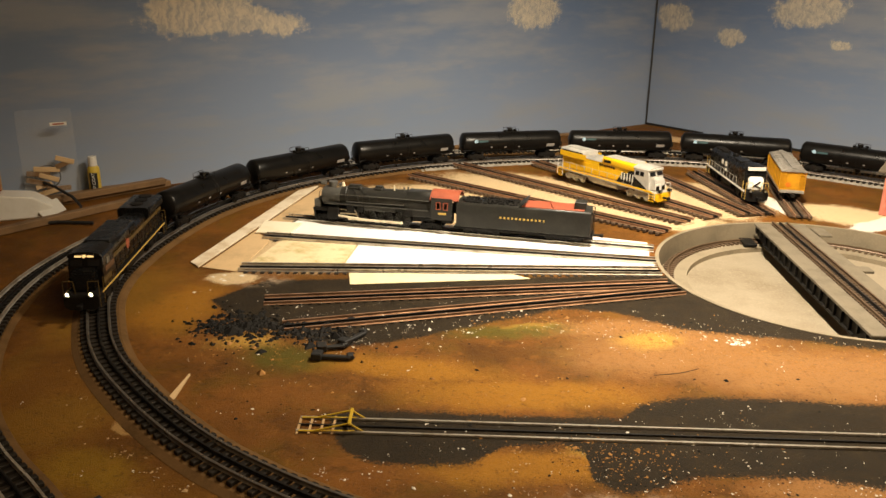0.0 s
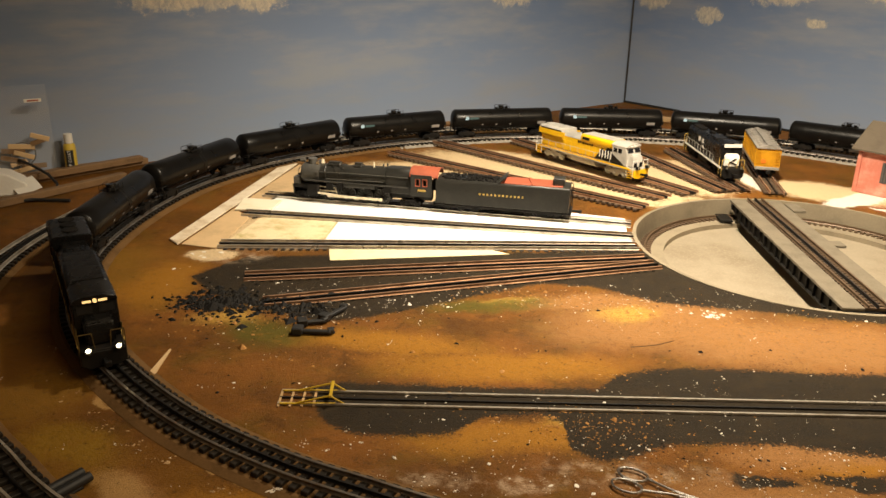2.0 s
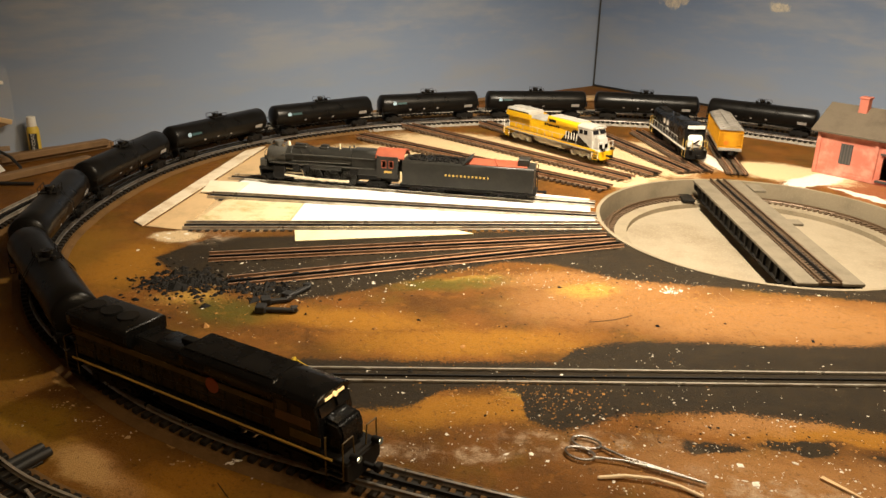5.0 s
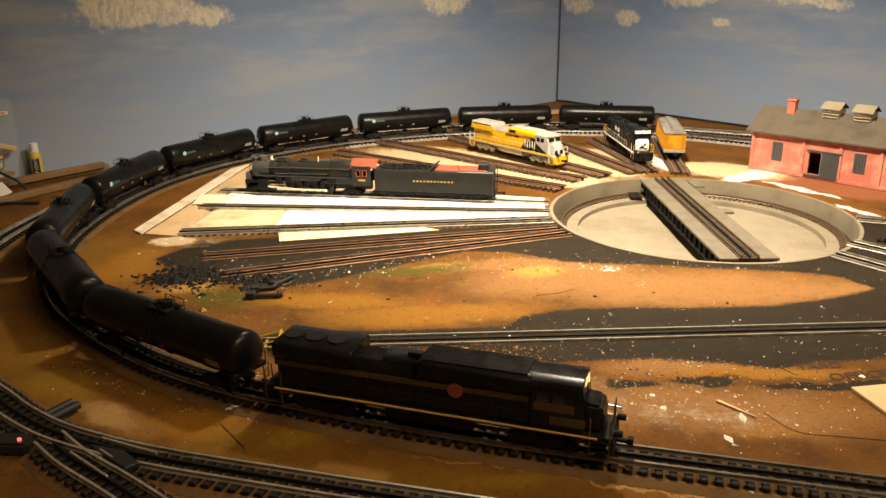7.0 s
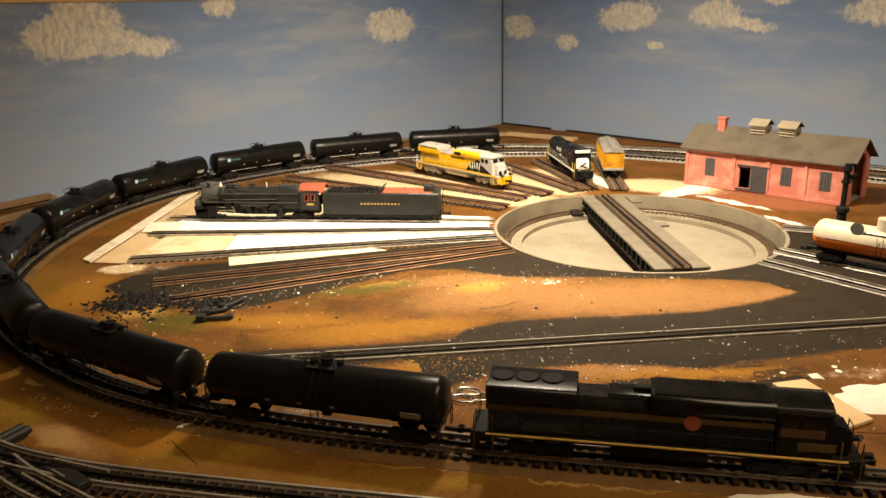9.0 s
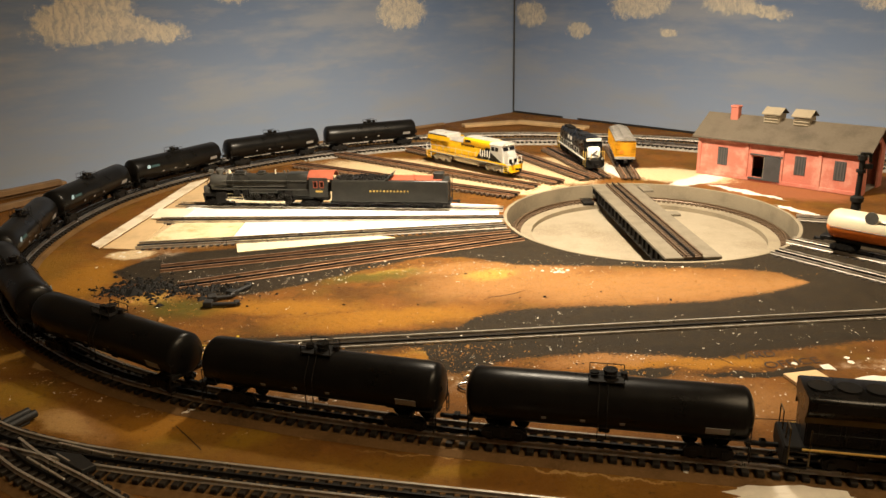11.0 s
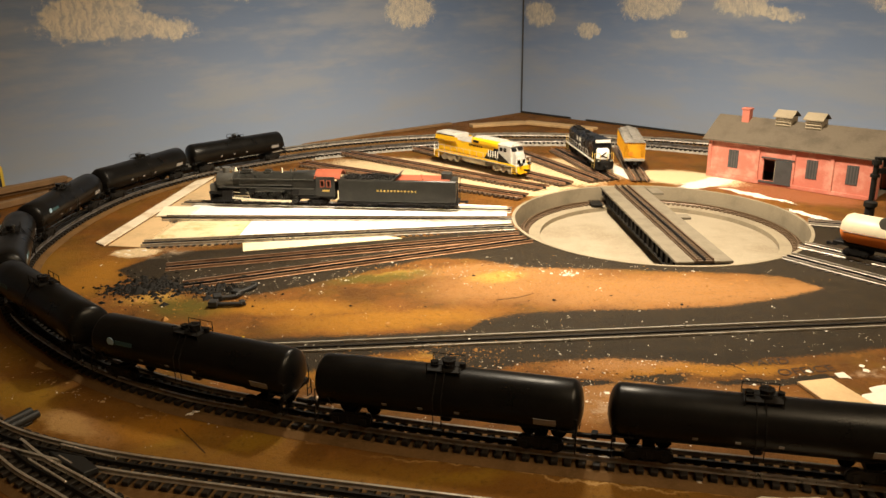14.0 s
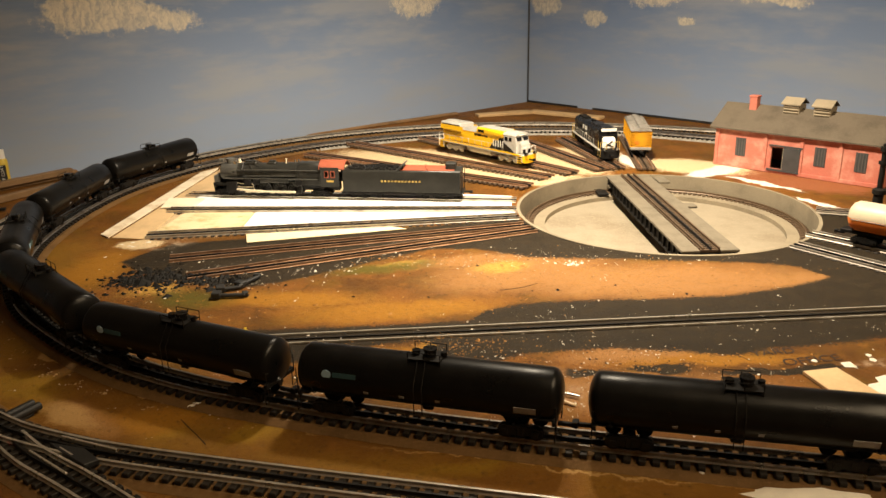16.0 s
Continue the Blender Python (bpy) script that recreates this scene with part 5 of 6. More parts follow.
def window_unit(root, x, z, w, hgt, y):
    fr = part("window", soft(bx(bmesh.new(), x, y + 0.001, z, w, 0.002, hgt), 0.0004), DARK_DOOR, root, "dark barred window", smooth=False)
    for i in range(4):
        part("mullion", bx(bmesh.new(), x - w / 2 + w * (i + 0.5) / 4, y - 0.0005, z, w * 0.10, 0.0016, hgt * 0.96), MULLION, fr, smooth=False)


def enginehouse():
    a, b = Vector((0.838, 2.508)), Vector((1.168, 2.184))
    d = b - a
    L, D, H, T = d.length, 0.165, 0.112, 0.005
    root = thing("enginehouse", "pink brick-washed enginehouse with grey tar-paper roof and two vents", "building", m=pose(a.x, a.y, 0.001, 0, 0, math.degrees(math.atan2(d.y, d.x))))
    # front wall pieces round the door opening, x from 0 to L, y from 0 back to D
    dx0, dx1, dz = 0.168, 0.232, 0.070
    for x0, x1, z0, z1 in ((0, dx0, 0, H), (dx1, L, 0, H), (dx0, dx1, dz, H), (dx0, dx1, 0, 0.012)):
        part("wall", bx(bmesh.new(), (x0 + x1) / 2, T / 2, (z0 + z1) / 2, x1 - x0, T, z1 - z0), PINK, root, smooth=False)
    part("wall", bx(bmesh.new(), L / 2, D - T / 2, H / 2, L, T, H), PINK, root, smooth=False)
    top = H + 0.052
    part("gable", ext(bmesh.new(), [(T, 0), (D - T, 0), (D - T, H), (D / 2, top), (T, H)], "x", 0, T), PINK, root, smooth=False)
    # the open end with its engine doorway
    part("gable", ext(bmesh.new(), [(T, 0), (0.034, 0), (0.034, 0.105), (0.05, 0.128), (D - 0.05, 0.128), (D - 0.034, 0.105), (D - 0.034, 0), (D - T, 0), (D - T, H), (D / 2, top), (T, H)], "x", L - T, L), PINK, root, smooth=False)
    for x in (0.004, 0.150, 0.250, 0.352, L - 0.006):
        part("pilaster", soft(bx(bmesh.new(), x if x > 0.01 else 0.006, -0.0018, H / 2, 0.010, 0.004, H), 0.0008), PINK, root, smooth=False)
    part("plinth", soft(bx(bmesh.new(), L / 2, -0.0012, 0.005, L, 0.003, 0.010), 0.0006), PINK, root, smooth=False)
    for x in (0.078, 0.300, 0.404):
        window_unit(root, x, 0.060, 0.030, 0.052, -0.001)
    part("sliding_door", soft(bx(bmesh.new(), 0.226, -0.004, 0.042, 0.046, 0.003, 0.064), 0.0005), DARK_DOOR, root, "dark sliding door half open", smooth=False)
    part("door_track", bx(bmesh.new(), 0.208, -0.004, 0.077, 0.092, 0.004, 0.004), DARK_DOOR, root, smooth=False)
    part("door_sill", bx(bmesh.new(), 0.205, -0.003, 0.0085, 0.090, 0.006, 0.005), DARK_DOOR, root, smooth=False)
    part("door_post", bx(bmesh.new(), 0.202, -0.0005, 0.040, 0.003, 0.004, 0.062), VENT, root, smooth=False)
    part("inner_floor", bx(bmesh.new(), L / 2, D / 2, 0.001, L - 0.012, D - 0.012, 0.002), GREY, root, smooth=False)
    for front in (True, False):
        y0, y1 = (-0.014, D / 2) if front else (D / 2, D + 0.014)
        z0, z1 = (H - 0.004, top + 0.004) if front else (top + 0.004, H - 0.004)
        part("roof", ext(bmesh.new(), [(y0, z0), (y1, z1), (y1, z1 + 0.004), (y0, z0 + 0.004)], "x", -0.014, L + 0.016), ROOF, root, "grey tar-paper roof slope", smooth=False)
    part("chimney", soft(bx(bmesh.new(), 0.075, D / 2 - 0.012, top + 0.012, 0.022, 0.022, 0.045), 0.0008), PINK, root, "pink brick chimney", smooth=False)
    part("chimney_cap", soft(bx(bmesh.new(), 0.075, D / 2 - 0.012, top + 0.032, 0.026, 0.026, 0.005), 0.0008), PINK, root, smooth=False)
    for x in (0.185, 0.268):
        z = top - 0.006
        vent = part("roof_vent", bx(bmesh.new(), x, D / 2, z + 0.008, 0.044, 0.046, 0.034), VENT, root, "tan louvred roof vent", smooth=False)
        for i in range(3):
            part("louvre", bx(bmesh.new(), x, D / 2 - 0.0245, z + 0.003 + i * 0.008, 0.040, 0.004, 0.0035, 0, 30), VENT, vent, smooth=False)
        for front in (True, False):
            y0, y1 = (D / 2 - 0.030, D / 2) if front else (D / 2, D / 2 + 0.030)
            z0, z1 = (z + 0.024, z + 0.040) if front else (z + 0.040, z + 0.024)
            part("vent_roof", ext(bmesh.new(), [(y0, z0), (y1, z1), (y1, z1 + 0.003), (y0, z0 + 0.003)], "x", x - 0.027, x + 0.027), VENT if front else ROOF, vent, smooth=False)


enginehouse()


def water_column():
    root = thing("water_column", "black cast-iron water column standing beside the tracks", "water column", m=pose(0.995, 1.875, 0))
    part("base", turned(bmesh.new(), [(0.0, 0.017), (0.004, 0.017), (0.006, 0.012), (0.070, 0.010), (0.073, 0.014), (0.082, 0.014), (0.086, 0.007)], "z", 20), FRAME_BLACK, root)
    part("post", cy(bmesh.new(), (0, 0, 0.080), (0, 0, 0.182), 0.006, n=14), FRAME_BLACK, root)
    bm = cy(bmesh.new(), (0, 0, 0.138), (0, 0, 0.144), 0.010, n=14)
    cy(bm, (0, 0, 0.166), (0, 0, 0.176), 0.010, n=14)
    bx(bm, 0.012, -0.004, 0.152, 0.016, 0.012, 0.010)
    part("valve_head", bm, FRAME_BLACK, root)
    bm = rod_run(bmesh.new(), [(0, 0, 0.172), (0.012, 0.006, 0.178), (0.022, 0.010, 0.176), (0.025, 0.012, 0.158)], 0.0035, 10)
    part("spout", bm, FRAME_BLACK, root)
    part("chain", rod_run(bmesh.new(), [(0.012, -0.004, 0.150), (0.014, -0.005, 0.110)], 0.0008), FRAME_BLACK, root)


water_column()

rest(yellow_engine(), 0.169, 2.610, -49, 0.015, (0.95, 0.95, 0.95))
rest(black_engine(), 0.514, 2.672, -84, 0.015, (1.0, 0.99, 0.99))
rest(yellow_car(), 0.648, 2.682, -97, 0.015, (0.8, 1.02, 0.90))
rest(steam_engine(), -0.373, 2.196, 172.8, 0.0078, (0.92, 0.96, 0.93))
rest(tender(), -0.056, 2.156, 172.8, 0.0078, (1.05, 0.98, 0.94))
rest(orange_tank_car(), 0.972, 1.659, -45.7, 0.0078, (0.9, 0.9, 0.9))


# ---- small things on the layout ----
def stub_bumper():
    root = thing("track_bumper", "yellow wire-like track bumper at the end of the stub", "track bumper", m=pose(-0.279, 1.312, 0.001, 0, 0, 7) @ Matrix.Diagonal((1, 1, 0.6, 1)))
    for side in (-1, 1):
        part("brace", soft(bx(bmesh.new(), 0.0, side * 0.0165, 0.013, 0.052, 0.0022, 0.0032, 0, 0, -22), 0.0005), DULL_YELLOW, root, smooth=False)
        part("strut", soft(bx(bmesh.new(), 0.030, side * 0.0165, 0.012, 0.030, 0.0022, 0.0032, 0, 0, 48), 0.0005), DULL_YELLOW, root, smooth=False)
        part("foot", soft(bx(bmesh.new(), -0.008, side * 0.0165, 0.0035, 0.072, 0.003, 0.0025), 0.0005), DULL_YELLOW, root, smooth=False)
    part("beam", soft(bx(bmesh.new(), 0.022, 0, 0.022, 0.004, 0.040, 0.006), 0.0006), DULL_YELLOW, root, smooth=False)
    for x in (-0.045, -0.030, -0.015, 0.0):
        part("cross_tie", bx(bmesh.new(), x, 0, 0.0010, 0.003, 0.044, 0.002), WOOD, root, smooth=False)


stub_bumper()


def loose_bits(name, label, category, material, spots, count, size, seed, flat=0.45, gather=0.0):
    rnd = random.Random(seed)
    verts, faces = [], []
    for i in range(count):
        x, y, a, b = rnd.choice(spots)
        if i and rnd.random() < gather:
            px, py = px + rnd.gauss(0, size * 5), py + rnd.gauss(0, size * 5)
        else:
            px, py = rnd.gauss(x, a), rnd.gauss(y, b)
        if (px - PIT[0]) ** 2 + (py - PIT[1]) ** 2 < (PIT_R + 0.01) ** 2:
            continue
        r = size * rnd.lognormvariate(0, 0.5)
        n, base, turn = len(verts), rnd.randint(4, 6), rnd.uniform(0, 6.28)
        squash = rnd.uniform(0.4, 1.0)
        ring = []
        for k in range(base):
            a_ = 2 * math.pi * k / base
            u, v = r * math.cos(a_) * rnd.uniform(0.7, 1.2), r * squash * math.sin(a_) * rnd.uniform(0.7, 1.2)
            ring.append((px + u * math.cos(turn) - v * math.sin(turn), py + u * math.sin(turn) + v * math.cos(turn)))
        verts += [(u, v, 0.0004) for u, v in ring] + [(px, py, 0.0006 + r * flat * rnd.uniform(0.5, 1.4))]
        faces += [(n + k, n + (k + 1) % base, n + base) for k in range(base)]
    ob = new(name, sheet_mesh(name, verts, faces, material))
    return tagged(ob, label, category, kind="stuff")


loose_bits("plaster_crumbs", "scattered white plaster crumbs on the layout ground", "plaster crumbs", PLASTER_MAT,
           [(0.087, 1.226, 0.25, 0.09), (0.335, 1.120, 0.13, 0.05), (0.537, 1.337, 0.35, 0.07), (-0.107, 1.627, 0.25, 0.05), (0.193, 1.516, 0.4, 0.15), (-0.342, 1.586, 0.12, 0.06), (0.306, 1.659, 0.015, 0.008), (-0.314, 1.338, 0.15, 0.12), (0.782, 1.300, 0.2, 0.1), (0.047, 1.769, 0.2, 0.05), (0.236, 1.143, 0.25, 0.05), (-0.014, 1.180, 0.2, 0.05)], 420, 0.0012, 11, 0.35, 0.5)
loose_bits("plaster_grit", "fine white specks over the dark painted ground", "plaster grit", PLASTER_MAT,
           [(-0.341, 1.606, 0.10, 0.05), (0.587, 1.365, 0.45, 0.06), (-0.055, 1.704, 0.3, 0.07), (0.285, 1.141, 0.16, 0.05), (0.296, 1.689, 0.3, 0.03), (0.188, 1.271, 0.3, 0.07), (0.087, 1.177, 0.3, 0.06)], 2600, 0.0007, 12, 0.4, 0.45)
loose_bits("plaster_flakes", "larger flat plaster flakes on the ground", "plaster flakes", PLASTER_MAT,
           [(0.315, 1.111, 0.06, 0.03), (0.147, 1.195, 0.12, 0.03), (0.307, 1.658, 0.014, 0.006), (-0.616, 1.797, 0.03, 0.03), (0.702, 1.225, 0.06, 0.02), (-0.044, 1.171, 0.1, 0.02)], 55, 0.0036, 13, 0.2)
loose_bits("coal_heap", "spilled heap of black coal lumps", "coal", COAL, [(-0.546, 1.591, 0.022, 0.015), (-0.516, 1.598, 0.022, 0.014), (-0.464, 1.591, 0.035, 0.018), (-0.382, 1.593, 0.035, 0.014)], 900, 0.0040, 14, 0.55, 0.5)
loose_bits("dark_chips", "small dark bark chips on the brown ground", "chips", COAL, [(-0.009, 1.475, 0.3, 0.12), (0.192, 1.487, 0.15, 0.03), (-0.416, 1.371, 0.15, 0.1)], 34, 0.0018, 15)


loose_bits("tan_grit", "coarse tan and rust ballast grit strewn on the ground", "ballast grit", GRIT_TAN,
           [(0.055, 1.694, 0.09, 0.02), (0.195, 1.644, 0.10, 0.03), (0.444, 1.605, 0.16, 0.03), (0.068, 1.285, 0.07, 0.03), (-0.110, 1.449, 0.16, 0.03), (-0.485, 1.542, 0.06, 0.03), (0.287, 1.219, 0.15, 0.03)], 2600, 0.0011, 31, 0.5)
loose_bits("dark_grit", "fine dark cinders strewn over the brown ground", "cinders", COAL,
           [(0.096, 1.717, 0.14, 0.025), (0.292, 1.483, 0.2, 0.02), (-0.112, 1.331, 0.16, 0.02), (0.108, 1.245, 0.10, 0.03), (-0.414, 1.559, 0.10, 0.05), (0.337, 1.247, 0.14, 0.02), (-0.158, 1.599, 0.15, 0.03)], 1000, 0.0009, 32, 0.4)
loose_bits("pale_scrapings", "pale scraped wood flakes along the roadbed edge", "wood scrapings", WOOD,
           [(-0.637, 1.334, 0.008, 0.010), (-0.596, 1.283, 0.010, 0.010), (-0.556, 1.244, 0.010, 0.008), (-0.510, 1.211, 0.012, 0.006), (-0.469, 1.185, 0.012, 0.005), (-0.419, 1.159, 0.012, 0.004), (-0.328, 1.113, 0.02, 0.004), (-0.197, 1.060, 0.03, 0.004), (-0.682, 1.410, 0.006, 0.015)], 110, 0.0013, 21, 0.3)


def plaster_lump(name, x, y, a, b, h, seed, label):
    rnd = random.Random(seed)
    n, rows = 28, 5
    verts, faces = [(0, 0, h)], []
    edge = [1 + rnd.uniform(-0.22, 0.22) for _ in range(n)]
    for j in range(1, rows + 1):
        u = j / rows
        for k in range(n):
            w = 2 * math.pi * k / n
            r = u * (1 + (edge[k] - 1) * u)
            verts.append((a * r * math.cos(w), b * r * math.sin(w), max(0.0, h * (1 - u ** 2.2) * rnd.uniform(0.8, 1.15)) if j < rows else -0.0005))
    faces += [(0, 1 + k, 1 + (k + 1) % n) for k in range(n)]
    for j in range(rows - 1):
        o, p = 1 + j * n, 1 + (j + 1) * n
        faces += [(o + k, p + k, p + (k + 1) % n, o + (k + 1) % n) for k in range(n)]
    ob = new(name, sheet_mesh(name, verts, faces, PLASTER_MAT, True))
    ob.matrix_world = pose(x, y, 0.0002)
    tagged(ob, label, "plaster patch")


plaster_lump("plaster_patch", 0.455, 0.900, 0.080, 0.032, 0.006, 1, "smeared white plaster patch near the main line")
plaster_lump("plaster_patch", 0.705, 1.135, 0.085, 0.050, 0.007, 2, "white plaster patch beside the wooden plate")
plaster_lump("plaster_patch", -0.272, 1.115, 0.016, 0.008, 0.005, 3, "small plaster blob on the roadbed edge")
plaster_lump("plaster_patch", 0.346, 0.950, 0.008, 0.012, 0.006, 4, "small plaster blob on the roadbed edge")


def plate():
    bm = ext(bmesh.new(), [(0.556, 1.186), (0.608, 1.196), (0.645, 1.076), (0.588, 1.050)], "z", 0.0005, 0.0055)
    whole("wooden_plate", soft(bm, 0.0006), PLY, "thin pale wooden plate lying on the ground", "plate", smooth=False)


plate()


def splinter(a, b, w, label):
    d = Vector(b) - Vector(a)
    bm = bx(bmesh.new(), 0, 0, 0, d.length, w, 0.0025)
    for v in bm.verts:
        if v.co.x > 0:
            v.co.y *= 0.2
    whole("wood_splinter", bm, PLY, label, "splinter", pose((a[0] + b[0]) / 2, (a[1] + b[1]) / 2, 0.0018, 0, 0, math.degrees(math.atan2(d.y, d.x))), smooth=False)


splinter((-0.516, 1.341), (-0.521, 1.419), 0.010, "thin pale wood splinter on brown ground")
splinter((0.367, 1.150), (0.404, 1.109), 0.006, "thin pale wood splinter among plaster crumbs")


def loose_coupler(x, y, turn, k=1.0):
    bm = bx(bmesh.new(), 0, 0, 0.005, 0.055 * k, 0.008, 0.006)
    bx(bm, -0.024 * k, 0, 0.007, 0.016, 0.018, 0.011)
    bx(bm, 0.026 * k, 0.004, 0.006, 0.010, 0.012, 0.008, 20)
    whole("loose_coupler", soft(bm, 0.0014), RUBBER, "black plastic coupler part lying on the ground", "coupler", pose(x, y, 0.0005, 0, 0, turn), "loose black parts")


loose_coupler(-0.328, 1.498, 2)
loose_coupler(-0.311, 1.570, 62)
loose_coupler(-0.337, 1.532, 20, 0.7)


def tweezers():
    """A ring handle and two bent arms of steel wire."""
    root = thing("hemostat_tool", "steel ring-handled clamp tool lying on the ground", "clamp tool", m=pose(0.122, 1.173, 0.004, 0, 0, -23))
    for y in (0.012, -0.012):
        bm = bmesh.new()
        pts = [(0.017 * math.cos(a * math.pi / 9) - 0.012, 0.011 * math.sin(a * math.pi / 9) + y, 0) for a in range(19)]
        rod_run(bm, pts, 0.0016, 8)
        part("ring_handle", bm, STEEL, root)
        part("arm", rod_run(bmesh.new(), [(0.004, y, 0), (0.035, y * 0.3, 0.001), (0.085, y * 0.1, 0.001), (0.125, 0, 0)], 0.0017, 8), STEEL, root)


tweezers()
whole("bent_strip", rod_run(bmesh.new(), [(0.122, 1.126, 0.002), (0.150, 1.129, 0.004), (0.180, 1.126, 0.005), (0.206, 1.117, 0.004), (0.229, 1.103, 0.002)], 0.0022, 8), PALE, "bent pale wooden strip lying among plaster crumbs", "strip")


def switch_machine():
    root = thing("switch_machine", "black twin-barrel switch machine beside the edge track", "switch machine", m=pose(-0.486, 1.091, 0, 0, 0, 62) @ Matrix.Diagonal((0.85, 0.85, 0.85, 1)))
    for y in (0.0, 0.016):
        part("coil", cy(bmesh.new(), (-0.03, y, 0.010), (0.022, y, 0.010), 0.0065, n=16), RUBBER, root)
    part("base", soft(bx(bmesh.new(), -0.006, 0.008, 0.002, 0.030, 0.024, 0.004), 0.0008), RUBBER, root, smooth=False)
    lamp_root = thing("switch_lamp", "black switch stand with a lit red lamp", "switch lamp", m=pose(-0.514, 1.014, 0))
    part("housing", soft(bx(bmesh.new(), 0, 0, 0.008, 0.050, 0.028, 0.016), 0.003, 2), RUBBER, lamp_root)
    part("lens", cy(bmesh.new(), (0.012, -0.004, 0.0155), (0.012, -0.004, 0.0185), 0.0022, n=12), RED_LAMP, lamp_root, "lit red lens")


switch_machine()


def switch_rails():
    """Guard rails, wing rails and the black frog plate of the switch."""
    root = thing("track_switch", "black track switch frog with short bright guard rails", "switch")
    def short(name, p, q, material=RAIL):
        d = Vector(q) - Vector(p)
        bm = soft(bx(bmesh.new(), (p[0] + q[0]) / 2, (p[1] + q[1]) / 2, RAIL_TOP - 0.0022, d.length, 0.0030, 0.0058, math.degrees(math.atan2(d.y, d.x))), 0.0006)
        part(name, bm, material, root, smooth=False)
    short("guard_rail", (-0.405, 1.018), (-0.326, 0.987))
    short("guard_rail", (-0.429, 0.987), (-0.363, 0.939))
    short("wing_rail", (-0.396, 0.993), (-0.372, 0.975))
    bm = ext(bmesh.new(), [(-0.413, 1.003), (-0.394, 0.986), (-0.350, 0.955), (-0.338, 0.966), (-0.365, 0.990)], "z", RAIL_TOP - 0.006, RAIL_TOP + 0.0006)
    part("frog_plate", soft(bm, 0.0006), RUBBER, root, "black plastic frog plate", smooth=False)


switch_rails()


def writing(body, x, y, turn, size, material, label):
    cu = bpy.data.curves.new("writing", "FONT")
    cu.body, cu.size, cu.extrude, cu.shear = body, size, 0.0001, 0.15
    ob = new("ground_writing", cu)
    ob.matrix_world = pose(x, y, 0.0008, 0, 0, turn)
    dg = bpy.context.evaluated_depsgraph_get()
    me = bpy.data.meshes.new_from_object(ob.evaluated_get(dg))
    bpy.data.objects.remove(ob)
    me.materials.clear()
    me.materials.append(material)
    ob = new("ground_writing", me)
    ob.matrix_world = pose(x, y, 0.0008, 0, 0, turn)
    tagged(ob, label, "writing")


writing("YARD", 0.508, 1.243, 8, 0.026, INK, "dark hand-written word on the brown ground")
writing("OFFICE", 0.543, 1.212, 10, 0.028, INK, "dark hand-written word on the brown ground")


def crack(points, label):
    v, f = swept(curve_through(points, 6)[0], [(-0.0005, 0.0002), (0.0005, 0.0002), (0.0005, 0.0006), (-0.0005, 0.0006)])
    tagged(new("ground_joint", sheet_mesh("ground_joint", v, f, FRAME_BLACK)), label, "joint", kind="structure")


crack([(-0.282, 1.081), (-0.268, 1.064), (-0.250, 1.043), (-0.233, 1.022)], "dark crack across the painted plywood")
crack([(0.486, 1.273), (0.486, 1.252), (0.500, 1.227)], "dark crack across the painted plywood")
crack([(0.419, 1.123), (0.445, 1.078), (0.502, 1.067), (0.678, 1.042)], "dark crack across the painted plywood")
crack([(-0.641, 1.448), (-0.580, 1.392), (-0.519, 1.335), (-0.478, 1.306)], "dark wire groove along the main line")
crack([(0.153, 1.518), (0.193, 1.531), (0.224, 1.550)], "dark crack across the painted plywood")


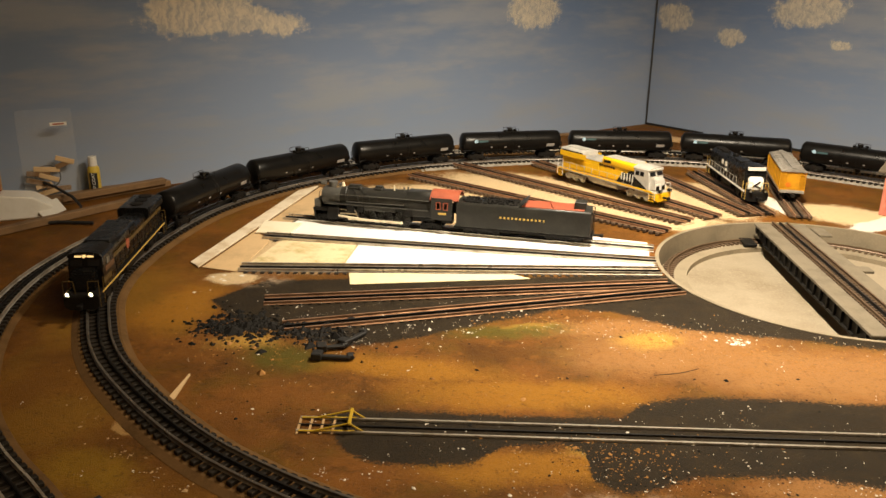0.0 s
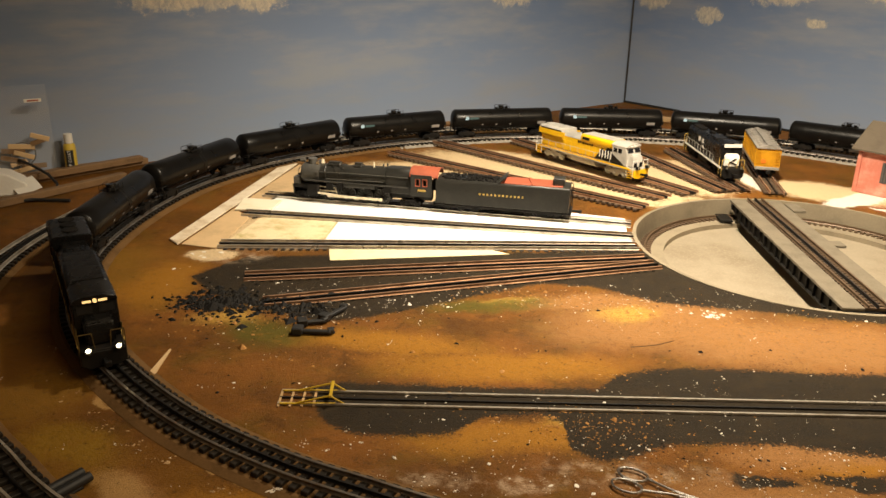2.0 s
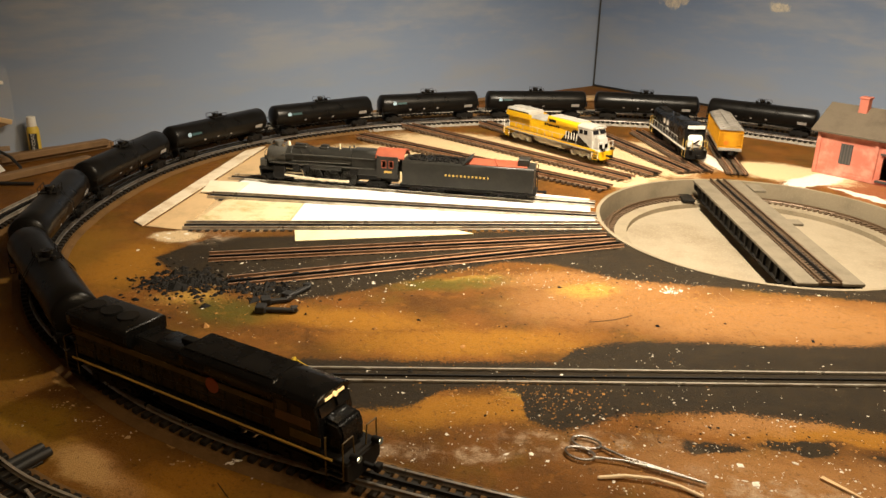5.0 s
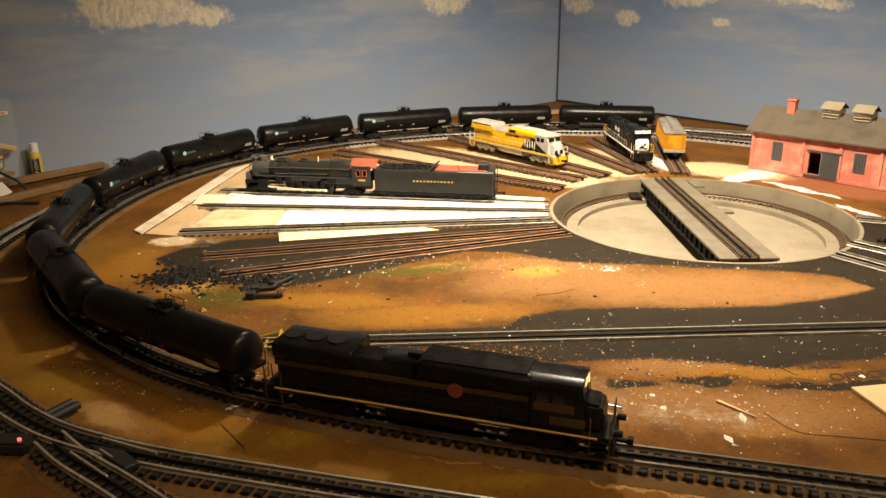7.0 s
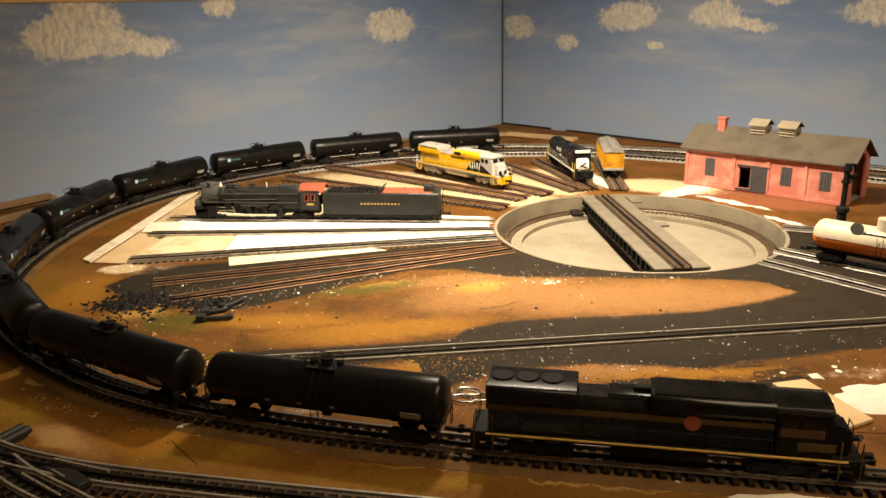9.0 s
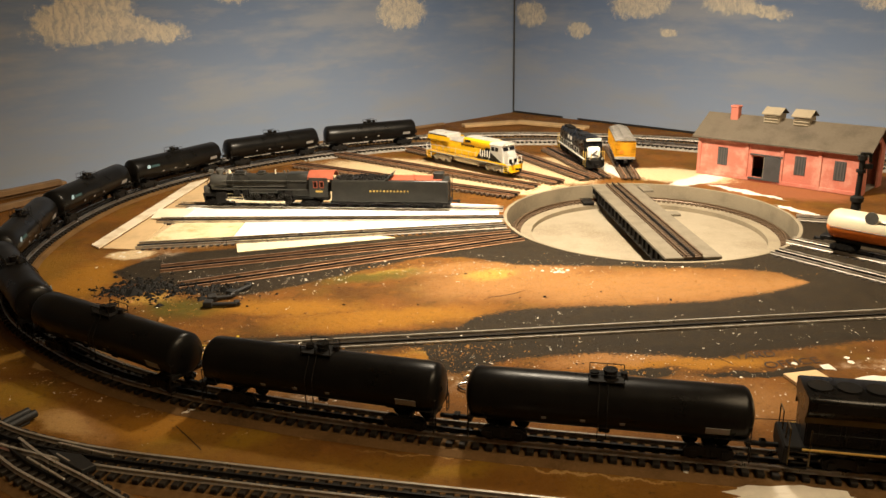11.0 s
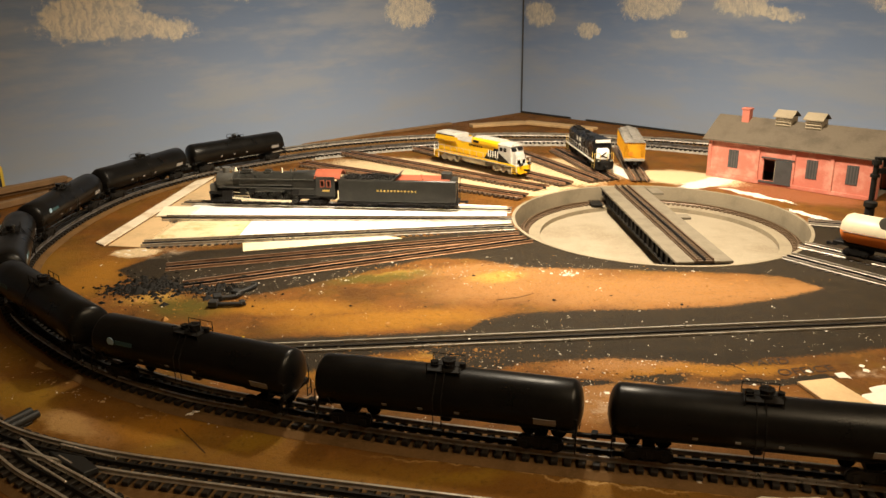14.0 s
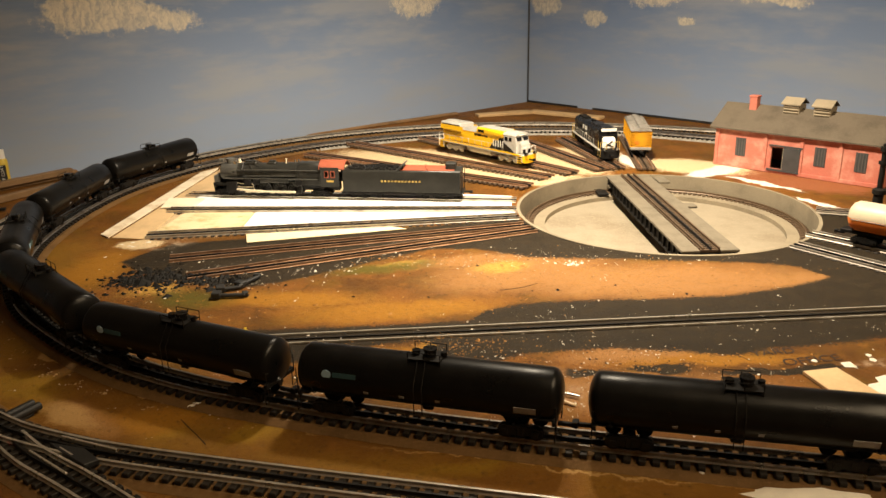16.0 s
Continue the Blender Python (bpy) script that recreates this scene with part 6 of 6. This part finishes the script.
def table_edge_things():
    # dark stack of track and boards along the foot of the left wall
    for k, (a, b, w, z, material, label) in enumerate((((-1.059, 2.497), (-1.411, 2.034), 0.060, 0.0, TRIM_WOOD, "dark brown board lying along the backdrop"),
                                                       ((-1.048, 2.465), (-1.261, 2.180), 0.022, 0.010, TRIM_WOOD, "narrow dark brown batten on a board"),
                                                       ((-1.028, 2.322), (-1.241, 1.945), 0.022, 0.0, TRIM_WOOD, "thin wooden strip along the table edge"))):
        d = Vector(b) - Vector(a)
        bm = soft(bx(bmesh.new(), 0, 0, z + 0.009, d.length, w, 0.017), 0.002)
        whole("edge_board", bm, material, label, "board", pose((a[0] + b[0]) / 2, (a[1] + b[1]) / 2, 0.0004, 0, 0, math.degrees(math.atan2(d.y, d.x))), smooth=False)
    # low fascia strips by the wall in the far corner
    for a, b, w, h, label in (((0.167, 3.420), (0.392, 3.485), 0.05, 0.012, "pale wooden block in the backdrop corner"), ((0.393, 3.496), (0.651, 3.305), 0.05, 0.012, "pale wooden block in the backdrop corner"),
                              ((-0.604, 2.931), (0.087, 3.487), 0.020, 0.010, "dark wooden strip along the backdrop foot")):
        d = Vector(b) - Vector(a)
        whole("corner_strip", soft(bx(bmesh.new(), 0, 0, h / 2, d.length, w, h), 0.002), WOOD if w > 0.03 else TRIM_WOOD, label, "wood strip",
              pose((a[0] + b[0]) / 2, (a[1] + b[1]) / 2, 0.0004, 0, 0, math.degrees(math.atan2(d.y, d.x))), smooth=False)
    # paint bottle
    root = thing("paint_bottle", "yellow and black labelled paint bottle with white cap", "bottle", m=pose(-1.176, 2.338, 0.0, 0, 0, 22))
    part("body", turned(bmesh.new(), [(0.0, 0.0135), (0.001, 0.0150), (0.078, 0.0150), (0.083, 0.012), (0.086, 0.009)], "z", 28), YELLOW_LABEL, root)
    part("cap", turned(bmesh.new(), [(0.084, 0.0105), (0.085, 0.0112), (0.108, 0.0105), (0.109, 0.0095)], "z", 24), WHITE, root, "white screw cap")
    part("label_band", turned(bmesh.new(), [(0.010, 0.0152), (0.011, 0.0153), (0.069, 0.0153), (0.070, 0.0152)], "z", 28), YELLOW_LABEL, root)
    bm = bmesh.new()
    for k in range(8):
        a = radians(-120 + k * 9)
        bx(bm, 0.0154 * math.cos(a), 0.0154 * math.sin(a), 0.040, 0.0008, 0.0026, 0.056, math.degrees(a))
    part("dark_panel", bm, RUBBER, root, "black label panel", smooth=False)
    cu = bpy.data.curves.new("words", "FONT")
    cu.body, cu.size, cu.align_x, cu.align_y, cu.extrude = "TOP COAT", 0.0115, "CENTER", "CENTER", 0.0001
    tmp = new("words", cu)
    me = bpy.data.meshes.new_from_object(tmp.evaluated_get(bpy.context.evaluated_depsgraph_get()))
    bpy.data.objects.remove(tmp)
    me.materials.clear()
    me.materials.append(WHITE)
    words = new("words", me)
    words.parent = root
    words.matrix_basis = pose(0, 0, 0.040, 0, 0, -88) @ pose(0.0166, 0, 0, 90, 0, 90) @ pose(0, 0, 0, 0, 0, 90)
    # clear parts bag with its paper header
    root = thing("parts_bag", "clear plastic parts bag with tan parts, leaning on the backdrop", "plastic bag", m=pose(-1.250, 2.272, 0.0, 0, 0, 36) @ Matrix.Diagonal((0.86, 0.86, 0.86, 1)))
    bm = bmesh.new()
    bmesh.ops.create_grid(bm, x_segments=14, y_segments=22, size=0.5, matrix=Matrix.Diagonal((0.15, 0.27, 1, 1)))
    rnd = random.Random(8)
    for v in bm.verts:
        v.co.z = 0.010 * math.cos(v.co.x * 20) * max(0.1, 0.6 - v.co.y * 3) + 0.004 * noise.noise(v.co * 40)
        v.co = Vector((v.co.x, v.co.z + (v.co.y + 0.135) * 0.10, v.co.y + 0.137))
    bag = part("film", bm, FILM, root, "crinkled clear plastic film")
    bag.visible_shadow = False
    part("header", bx(bmesh.new(), 0.035, -0.002, 0.232, 0.045, 0.002, 0.010, 0, -6), WHITE, root, "white paper tag", smooth=False)
    part("red_tag", bx(bmesh.new(), 0.035, -0.0036, 0.232, 0.030, 0.001, 0.004, 0, -6), RED_TILE, root, smooth=False)
    for k in range(10):
        part("tan_part", soft(bx(bmesh.new(), rnd.uniform(-0.04, 0.045), 0.016 + rnd.uniform(-0.003, 0.003), 0.014 + k * 0.012, rnd.uniform(0.04, 0.10), 0.008, 0.014, 0, 0, rnd.uniform(-21.988, 21.862)), 0.001), PLY if k % 2 else TRIM_WOOD, root, smooth=False)
    bm = rod_run(bmesh.new(), [(0.034 * math.cos(a * math.pi / 10) - 0.01, 0.020, 0.075 + 0.034 * math.sin(a * math.pi / 10)) for a in range(21)], 0.0016)
    part("wire_coil", bm, RUBBER, root)
    # white box with a cable
    root = thing("power_box", "white crumpled paper box with clear lid by the cable", "box", m=pose(-1.250, 2.150, 0.0, 0, 0, 30))
    part("shell", soft(ext(bmesh.new(), [(-0.07, 0), (0.07, 0), (0.055, 0.030), (0.02, 0.052), (-0.05, 0.060)], "y", -0.035, 0.035), 0.003, 2), WHITE, root)
    part("flap", soft(bx(bmesh.new(), 0.055, -0.03, 0.02, 0.055, 0.05, 0.003, 20, 25, -15), 0.001), WHITE, root, smooth=False)
    bm = rod_run(bmesh.new(), [(-1.46, 2.30, 0.060), (-1.38, 2.30, 0.062), (-1.30, 2.28, 0.056), (-1.23, 2.25, 0.046), (-1.17, 2.22, 0.032), (-1.135, 2.195, 0.016), (-1.125, 2.17, 0.006)], 0.0035, 10)
    whole("cable", bm, RUBBER, "thick black cable arching over the table edge", "cable")
    bm = rod_run(bmesh.new(), [(-1.454, 1.863, 0.006), (-1.294, 1.978, 0.006), (-1.209, 2.056, 0.006), (-1.135, 2.093, 0.006), (-1.051, 2.099, 0.006)], 0.004, 10)
    whole("cable", bm, RUBBER, "thick black cable lying on the table", "cable")
    whole("wood_post", soft(bx(bmesh.new(), -1.372, 2.190, 0.24, 0.05, 0.05, 0.48), 0.003), WOOD, "brown wooden post at the backdrop end", "post", smooth=False)
    whole("dark_panel", soft(bx(bmesh.new(), -1.330, 2.150, 0.10, 0.03, 0.03, 0.20), 0.003), RED_TILE, "dark red-brown upright board beside the post", "board", smooth=False)


def film_plastic():
    m, nt, b = nodes_of("clear_film")
    b.inputs["Base Color"].default_value = (0.95, 0.93, 0.88, 1)
    b.inputs["Roughness"].default_value = 0.18
    b.inputs["Alpha"].default_value = 0.09
    return m


FILM = film_plastic()
YELLOW_LABEL = paint("yellow_label", (0.62, 0.45, 0.06), 0.45, wear=0.15)
table_edge_things()

TRAIN = [(train_engine(), -0.239, 0.138)]
black_car, marked_car = tank_car(False, "black tank car rolling in the train"), tank_car(True, "black tank car with blue emblem rolling in the train")
for n in range(9):
    src = marked_car if n in (3, 4, 5, 6) else black_car
    used = [c for c, *_ in TRAIN]
    car = src if src not in used else copy_thing(src, pose(0, 0, 0))
    TRAIN.append((car, -LOCO_PITCH - TANK_PITCH * (n + 0.5), 0.118))


def motions():
    """The train rolls along the main line: its front's place along the line, time by time."""
    times = [0, 3.0, 4.0, 6.5, 7.0, 8.5, 12.5, 16.0]
    front = [4.466, 4.955, 5.108, 5.532, 5.630, 5.890, 6.570, 7.166]
    fine = np.polynomial.Polynomial.fit(times, front, 3)
    for ob, back, half in TRAIN:
        rows = []
        for k in range(33):
            t = k / 2
            at = fine(t) + back
            p, q = along(MAIN, MAIN_S, at - half), along(MAIN, MAIN_S, at + half)
            rows.append((t, pose((p[0] + q[0]) / 2, (p[1] + q[1]) / 2, RAIL_TOP, 0, 0, math.degrees(math.atan2(q[1] - p[1], q[0] - p[0])))))
        walk(ob, rows)


motions()
